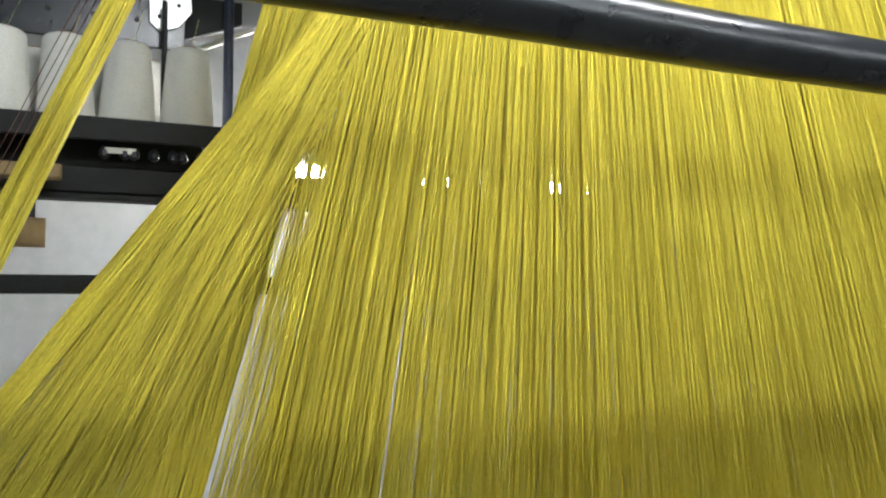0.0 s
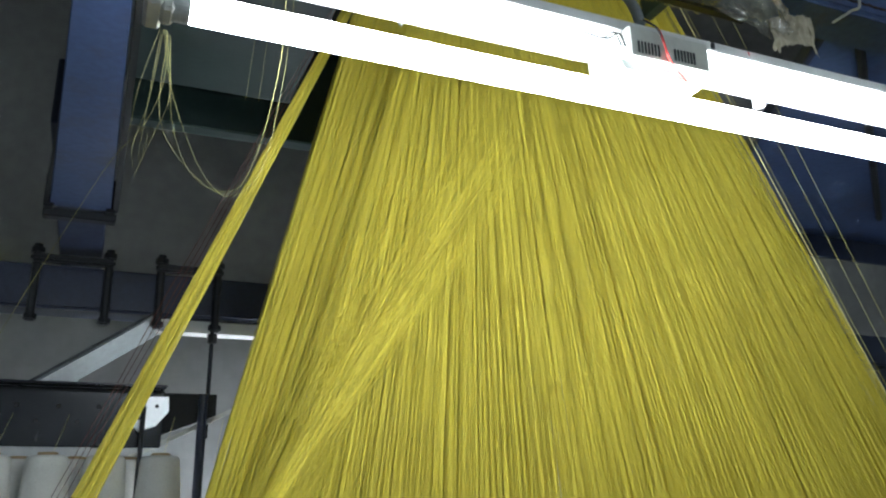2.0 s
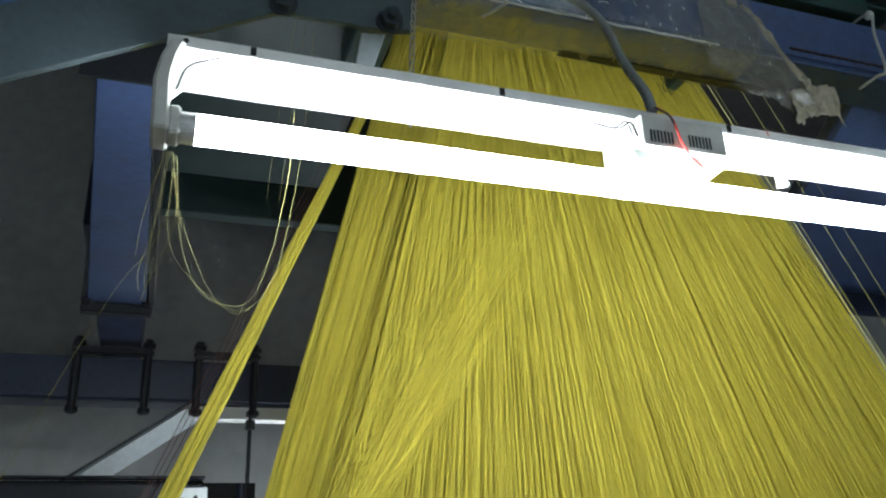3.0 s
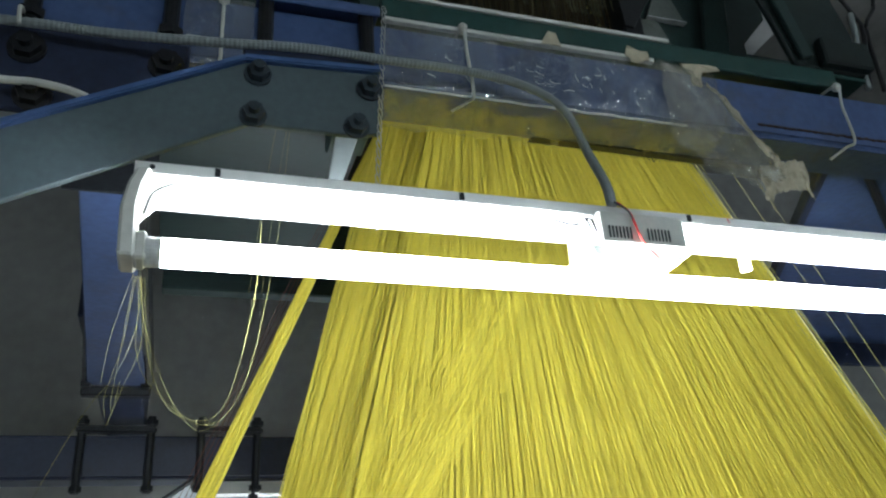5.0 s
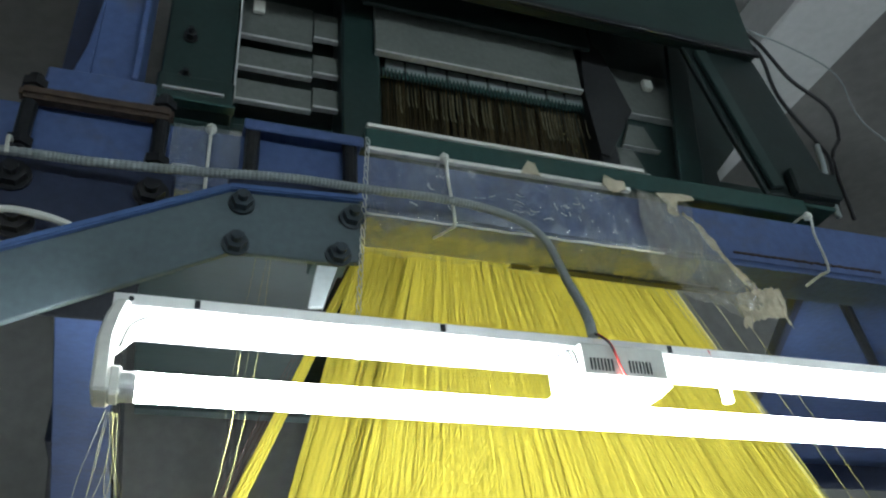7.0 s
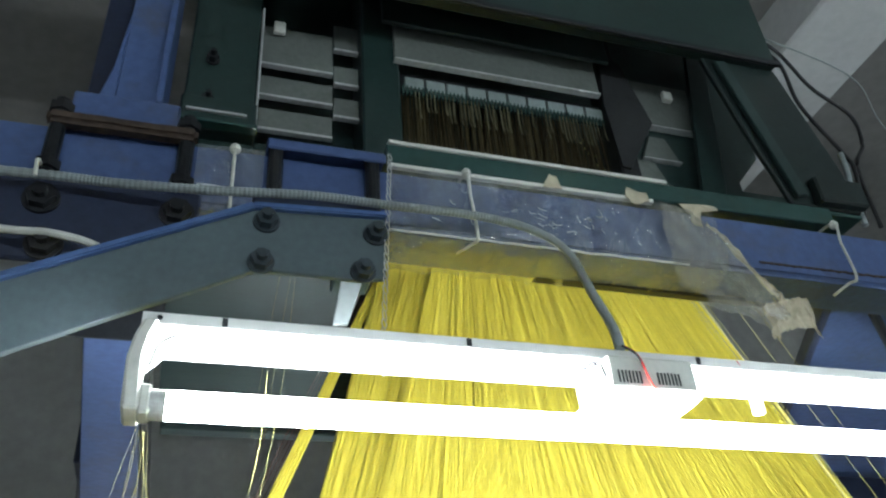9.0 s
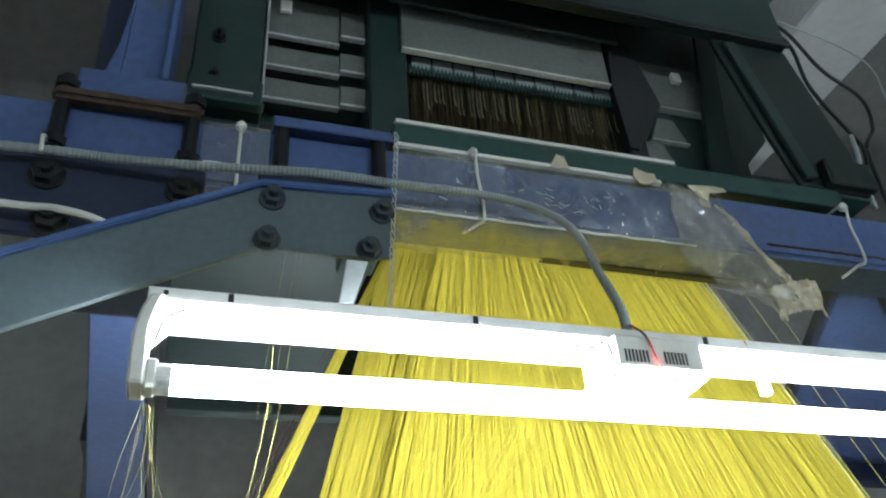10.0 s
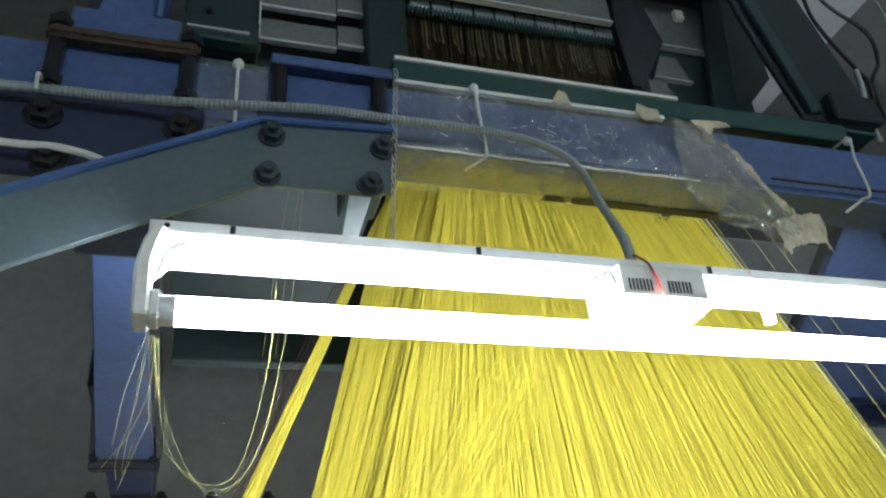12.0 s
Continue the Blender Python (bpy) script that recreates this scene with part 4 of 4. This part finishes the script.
def build_conduit():
    g = thing("conduit_hose", "grey corrugated conduit feeding the lamp", "conduit")
    p = [(-1.5, 0.812, 2.52), (-0.6, 0.812, 2.545), (-0.107, 0.812, 2.575), (0.043, 0.808, 2.575), (0.18, 0.790, 2.570), (0.30, 0.781, 2.574), (0.412, 0.796, 2.586), (0.542, 0.812, 2.600), (0.636, 0.812, 2.588), (0.692, 0.805, 2.548), (0.708, 0.780, 2.456), (0.694, 0.725, 2.372), (0.681, 0.697, 2.323)]
    pts = smooth_path(p, 40)
    part("hose", sweep(pts, 0.0060, 10, rib=0.0010), GREY_HOSE, g, smooth=False)
    part("hose_clip", sweep(smooth_path([(-0.060, 0.84, 2.612), (-0.058, 0.801, 2.592), (-0.056, 0.801, 2.566)], 5), 0.003, 6), OLD_WHITE, g)
    h = thing("white_cable", "white flex cable hanging along the gusset plate", "cable")
    part("flex", sweep(smooth_path([(-1.0, 0.80, 2.53), (-0.3, 0.81, 2.495), (-0.087, 0.812, 2.486), (-0.025, 0.812, 2.487), (0.026, 0.816, 2.479), (0.07, 0.832, 2.462)], 10), 0.005, 8), OLD_WHITE, h)
    c = thing("hanging_chain", "thin steel chain from the beam down to the lamp", "chain")
    bm = bmesh.new()
    ring = [Vector((0.0034 * math.cos(a), 0, 0.0085 * math.sin(a))) for a in [2 * math.pi * k / 12 for k in range(13)]]
    sweep(ring, 0.0009, 5, bm=bm)
    first = part("link", bm, STEEL, c)
    top, low, n = Vector((0.418, 0.803, 2.684)), Vector((0.393, 0.79, 2.318)), 28
    for k in range(n):
        ob = first if k == 0 else new("link", first.data)
        ob.parent = c
        q = top.lerp(low, k / (n - 1))
        ob.matrix_basis = pose(q.x, q.y, q.z, -12, 0, 90 * (k % 2) + 20)
    for p in ([(1.30, 0.90, 3.32), (1.391, 0.90, 3.275), (1.452, 0.90, 3.165), (1.533, 0.90, 3.093), (1.528, 0.90, 3.005), (1.47, 0.89, 2.92), (1.435, 0.87, 2.745)], [(1.30, 0.91, 3.30), (1.385, 0.90, 3.235), (1.396, 0.90, 3.098), (1.447, 0.89, 2.956), (1.446, 0.88, 2.90), (1.40, 0.87, 2.745)]):
        tagged(part("black_cable", sweep(smooth_path(p, 10), 0.0045, 8), CABLE, smooth=True), "black power cable looping down beside the jacquard", "cable", group="cables beside the jacquard")
    tagged(part("pale_flex", sweep(smooth_path([(1.412, 0.868, 2.93), (1.404, 0.866, 2.872), (1.388, 0.864, 2.818), (1.386, 0.862, 2.78), (1.384, 0.860, 2.735)], 8), 0.0065, 8), GREY_HOSE, smooth=True), "pale grey flex ending at the rail beside the jacquard", "cable")
    tagged(part("grey_cable", sweep(smooth_path([(1.30, 0.90, 3.33), (1.62, 0.92, 3.26), (1.72, 0.95, 3.10), (2.2, 1.0, 2.95)], 10), 0.002, 6), GREY_HOSE, smooth=True), "thin grey wire sagging beside the jacquard", "cable")


# ---- jacquard head ----
def build_jacquard():
    g = thing("jacquard_head", "dark green jacquard machine on top of the gantry", "jacquard machine")
    rail = part("front_rail", boxes(((0.425, 0.842, 2.709), (1.290, 0.853, 2.748)), ((0.425, 0.849, 2.741), (1.372, 0.955, 2.749)), bevel=0.002), RAIL_GREEN, g)
    part("white_strip", boxes(((0.428, 0.840, 2.749), (0.938, 0.95, 2.757)), bevel=0.001), OLD_WHITE, rail)
    part("lower_strip", boxes(((0.428, 0.840, 2.700), (0.900, 0.8495, 2.7085)), bevel=0.001), OLD_WHITE, rail)
    part("left_plate", boxes(((0.100, 0.955, 2.84), (0.220, 0.967, 4.0)), bevel=0.003), GREEN, g)
    part("left_foot", boxes(((0.098, 0.925, 2.800), (0.222, 0.965, 2.872)), ((0.098, 0.95, 2.701), (0.222, 0.962, 2.80)), ((0.120, 0.915, 2.735), (0.222, 0.95, 2.75)), bevel=0.003), GREEN, g)
    part("foot_edge", boxes(((0.108, 0.919, 2.834), (0.206, 0.926, 2.838)), bevel=0.0005), STEEL, g)
    part("foot_flange", boxes(((0.100, 0.905, 2.798), (0.224, 0.9245, 2.804)), bevel=0.001), RAIL_GREEN, g)
    for x, z in ((0.140, 2.99), (0.140, 2.888), (0.140, 3.2)):
        hex_bolt("bolt", (x, 0.955, z), g, r=0.010)
    part("left_strip", boxes(((0.221, 0.95, 2.86), (0.225, 0.965, 3.15)), bevel=0.001), STEEL, g)
    part("left_pillar", boxes(((0.415, 0.965, 2.74), (0.490, 1.30, 4.0)), bevel=0.004), GREEN, g)
    part("right_pillar", boxes(((0.940, 0.962, 2.75), (0.985, 1.02, 4.0)), bevel=0.004), MATT_BLACK, g)
    part("pillar_plate", prism([(0.945, 3.23), (0.993, 3.185), (1.037, 3.020), (0.958, 2.882), (0.938, 2.885), (0.930, 3.05)], 0.955, 0.961, bevel=0.001), MATT_BLACK, g)
    part("hood", boxes(((0.20, 0.83, 3.126), (1.30, 0.86, 4.1)), bevel=0.006), GREEN, g)
    part("roof", boxes(((0.08, 0.86, 4.05), (1.452, 2.05, 4.1)), bevel=0.004), GREEN, g)
    part("hood_lip", boxes(((0.20, 0.822, 3.120), (1.30, 0.832, 3.134)), bevel=0.002), BLACK, g)
    part("window_lip", boxes(((0.45, 0.93, 3.155), (0.95, 0.94, 3.30)), bevel=0.002), GREEN, g)
    # the post is a darker green than the rest of the head
    post = part("right_post", prism([(1.115, 3.125), (1.298, 3.125), (1.366, 2.852), (1.372, 2.80), (1.372, 2.7505), (1.212, 2.7505), (1.168, 2.90)], 0.845, 0.858, bevel=0.003), POST_GREEN, g)
    part("foot_block", boxes(((1.262, 0.822, 2.7505), (1.374, 0.8445, 2.812)), bevel=0.004), POST_GREEN, post)
    part("rib", bar((1.150, 0.838, 3.11), (1.232, 0.838, 2.765), 0.010, 0.030), GREEN, post)
    part("right_panel", prism([(0.95, 2.75), (1.255, 2.75), (1.255, 2.932), (1.325, 3.012), (1.325, 3.5), (0.95, 3.5)], 1.0, 1.015), GREEN, g)
    part("right_sill", boxes(((1.2, 1.04, 2.75), (1.50, 1.055, 2.946)), bevel=0.002), GREEN, g)
    part("inner_brace", prism([(1.10, 2.76), (1.16, 2.76), (1.24, 3.30), (1.19, 3.30)], 0.960, 0.972), GREEN, g)
    part("bed_plate", boxes(((0.09, 0.96, 2.80), (0.50, 1.95, 2.815)), bevel=0.002), GREEN, g, "dark bed plate under the machine")
    part("white_bracket", prism([(0.384, 2.600), (0.424, 2.606), (0.392, 2.500), (0.368, 2.497)], 1.0, 1.008), GREY_HOSE, g)
    part("rear_wall", boxes(((0.10, 2.05, 2.74), (1.46, 2.10, 4.1)), bevel=0.004), GREEN, g)
    part("right_side", boxes(((1.20, 1.10, 2.85), (1.23, 2.05, 3.25)), bevel=0.003), GREEN, g)
    # still plates beside the harness window
    right = part("side_plate", boxes(((0.990, 0.985, 3.044), (1.176, 0.995, 3.178)), bevel=0.002), GREY_PLATE, g)
    # the lower edges' highlights, put in as pale steel strips
    part("edge_highlight", boxes(((0.990, 0.980, 3.040), (1.176, 0.997, 3.0435)), bevel=0.0005), STEEL, right)
    for x, z in ((1.064, 2.952), (1.022, 2.880)):
        step = part("step_plate", prism([(x - 0.045, z), (x + 0.045, z), (x + 0.020, z + 0.065), (x - 0.018, z + 0.065)], 0.990, 0.998), GREY_PLATE, g)
        part("edge_highlight", boxes(((x - 0.045, 0.986, z - 0.003), (x + 0.045, 0.998, z - 0.0005)), bevel=0), STEEL, step)
    comb = part("comb", boxes(((0.45, 0.992, 3.030), (0.96, 1.002, 3.082)), bevel=0.001), BLACK, g)
    for k in range(10):
        x = 0.506 + 0.0440 * k
        part("comb_plate", boxes(((x, 0.985, 3.036), (x + 0.0390, 0.9905, 3.066)), bevel=0.001), COMB, comb)
    for k in range(60):
        x = 0.468 + 0.0081 * k
        part("comb_tooth", boxes(((x, 0.984, 3.018), (x + 0.0035, 0.989, 3.041)), bevel=0), RAIL_GREEN, comb)
    # hooks, in a darker brass that holds the shade inside the machine
    v, f = [], []
    rnd = random.Random(12)
    for row in range(9):
        for k in range(74):
            x = 0.435 + 0.0074 * k + rnd.gauss(0, 0.001)
            y = 1.00 + 0.035 * row
            add_cord(v, f, [Vector((x, y, 3.04 + 0.02 * row)), Vector((x + rnd.gauss(0, 0.002), y, 2.92)), Vector((x + rnd.gauss(0, 0.003), y, 2.68 + 0.028 * row))], 0.0016, 4)
    raw_mesh("hook_bank", v, f, SHADED_BRASS, g, "bank of brass hooks, the shade on them put into the colour", "stuff")
    # dark board added behind the hooks for the shade in the machine
    part("shade_board", boxes(((0.42, 1.30, 2.97), (1.2, 1.31, 4.0)), bevel=0.002), GREEN, g)
    # moving parts: centre plate with its hooks, and the two stacks of knives
    lift = part("lift_plate", boxes(((0.478, 0.955, 3.094), (0.925, 0.963, 3.32)), bevel=0.002), GREY_PLATE, g, "grey lifting plate")
    # highlight along the lifting plate's lower edge, a pale strip too
    part("edge_highlight", boxes(((0.478, 0.950, 3.090), (0.925, 0.9645, 3.0945)), bevel=0.0005), STEEL, lift)
    v, f = [], []
    for k in range(62):
        x = 0.462 + 0.0077 * k
        if rnd.random() < 0.6:
            z = 2.978 + rnd.choice((0, 0, 0.02))
            add_cord(v, f, [Vector((x, 0.978, 3.034)), Vector((x, 0.978, z)), Vector((x + 0.0015, 0.976, z - 0.014))], 0.0017, 4)
    raw_mesh("raised_hook_bank", v, f, BRASS, lift, "lifted brass hooks", "stuff")
    wide = part("wide_griffe", boxes(((0.226, 1.00, 3.084), (0.364, 1.006, 3.19)), bevel=0.001), GREY_PLATE, g, "stack of wide grey knife bars")
    # the pale knife strips hold the highlights of the knives' edges
    for z in (3.082, 2.999, 2.916):
        if z < 3.05:
            part("knife_plate", boxes(((0.226, 1.0, z), (0.364, 1.006, z + 0.052)), bevel=0.001), GREY_PLATE, wide)
        part("knife", boxes(((0.226, 0.996, z - 0.003), (0.364, 1.008, z + 0.0022)), bevel=0.0005), STEEL, wide)
    narrow = part("narrow_griffe", boxes(((0.3655, 0.995, 3.149), (0.414, 1.001, 3.22)), bevel=0.001), GREY_PLATE, g, "stack of narrow grey knife bars")
    for z in (3.147, 3.052, 2.966):
        if z < 3.1:
            part("knife_plate", boxes(((0.3655, 0.995, z), (0.414, 1.001, z + 0.05)), bevel=0.001), GREY_PLATE, narrow)
        part("knife", boxes(((0.3655, 0.991, z - 0.003), (0.414, 1.003, z + 0.0022)), bevel=0.0005), STEEL, narrow)
    # board added behind the knives to give the shadow between them
    part("knife_shadow_board", boxes(((0.20, 1.05, 2.74), (0.416, 1.06, 3.6)), bevel=0.001), GREEN, g)
    part("white_block", boxes(((0.246, 0.985, 3.130), (0.268, 0.995, 3.162)), bevel=0.002), OLD_WHITE, g)
    part("white_block", boxes(((1.100, 0.97, 3.120), (1.122, 0.984, 3.146)), bevel=0.002), OLD_WHITE, g)
    return lift, wide, narrow


build_room()
build_front_beam()
build_brace()
build_foot_column()
build_rear_beam()
cross_beam(0.016, 0.088, 0.058, "blue steel cross beam running back to the rear beam")
build_deck()
build_rear_strut()
build_front_pipe()
build_lamp()
build_rear_lamp()
build_hall_fill()
build_creel()
CURTAIN = build_harness()
build_loose_threads()
build_film()
build_ties()
build_conduit()
LIFT, WIDE, NARROW = build_jacquard()

BEAT = 0.70  # seconds for one stroke of the jacquard


def stroke(ob, low, high, shift):
    """Up and down between the two heights, lowest at 9.2 s and every beat from it."""
    rows = []
    for k in range(69):
        t = min(12.0, k * BEAT / 4)
        w = 0.5 - 0.5 * math.cos(2 * math.pi * ((t - 9.2) / BEAT + shift))
        rows.append((t, pose(0, 0, low + (high - low) * w)))
    rows.append((12.0, rows[-1][1]))
    walk(ob, rows)


def motions():
    stroke(LIFT, -0.054, 0.004, 0.0)
    stroke(NARROW, -0.060, -0.014, 0.0)
    stroke(WIDE, -0.046, 0.0, 0.5)
    stroke(CURTAIN["rise"], -0.03, 0.02, 0.0)
    stroke(CURTAIN["fall"], -0.03, 0.02, 0.5)


motions()
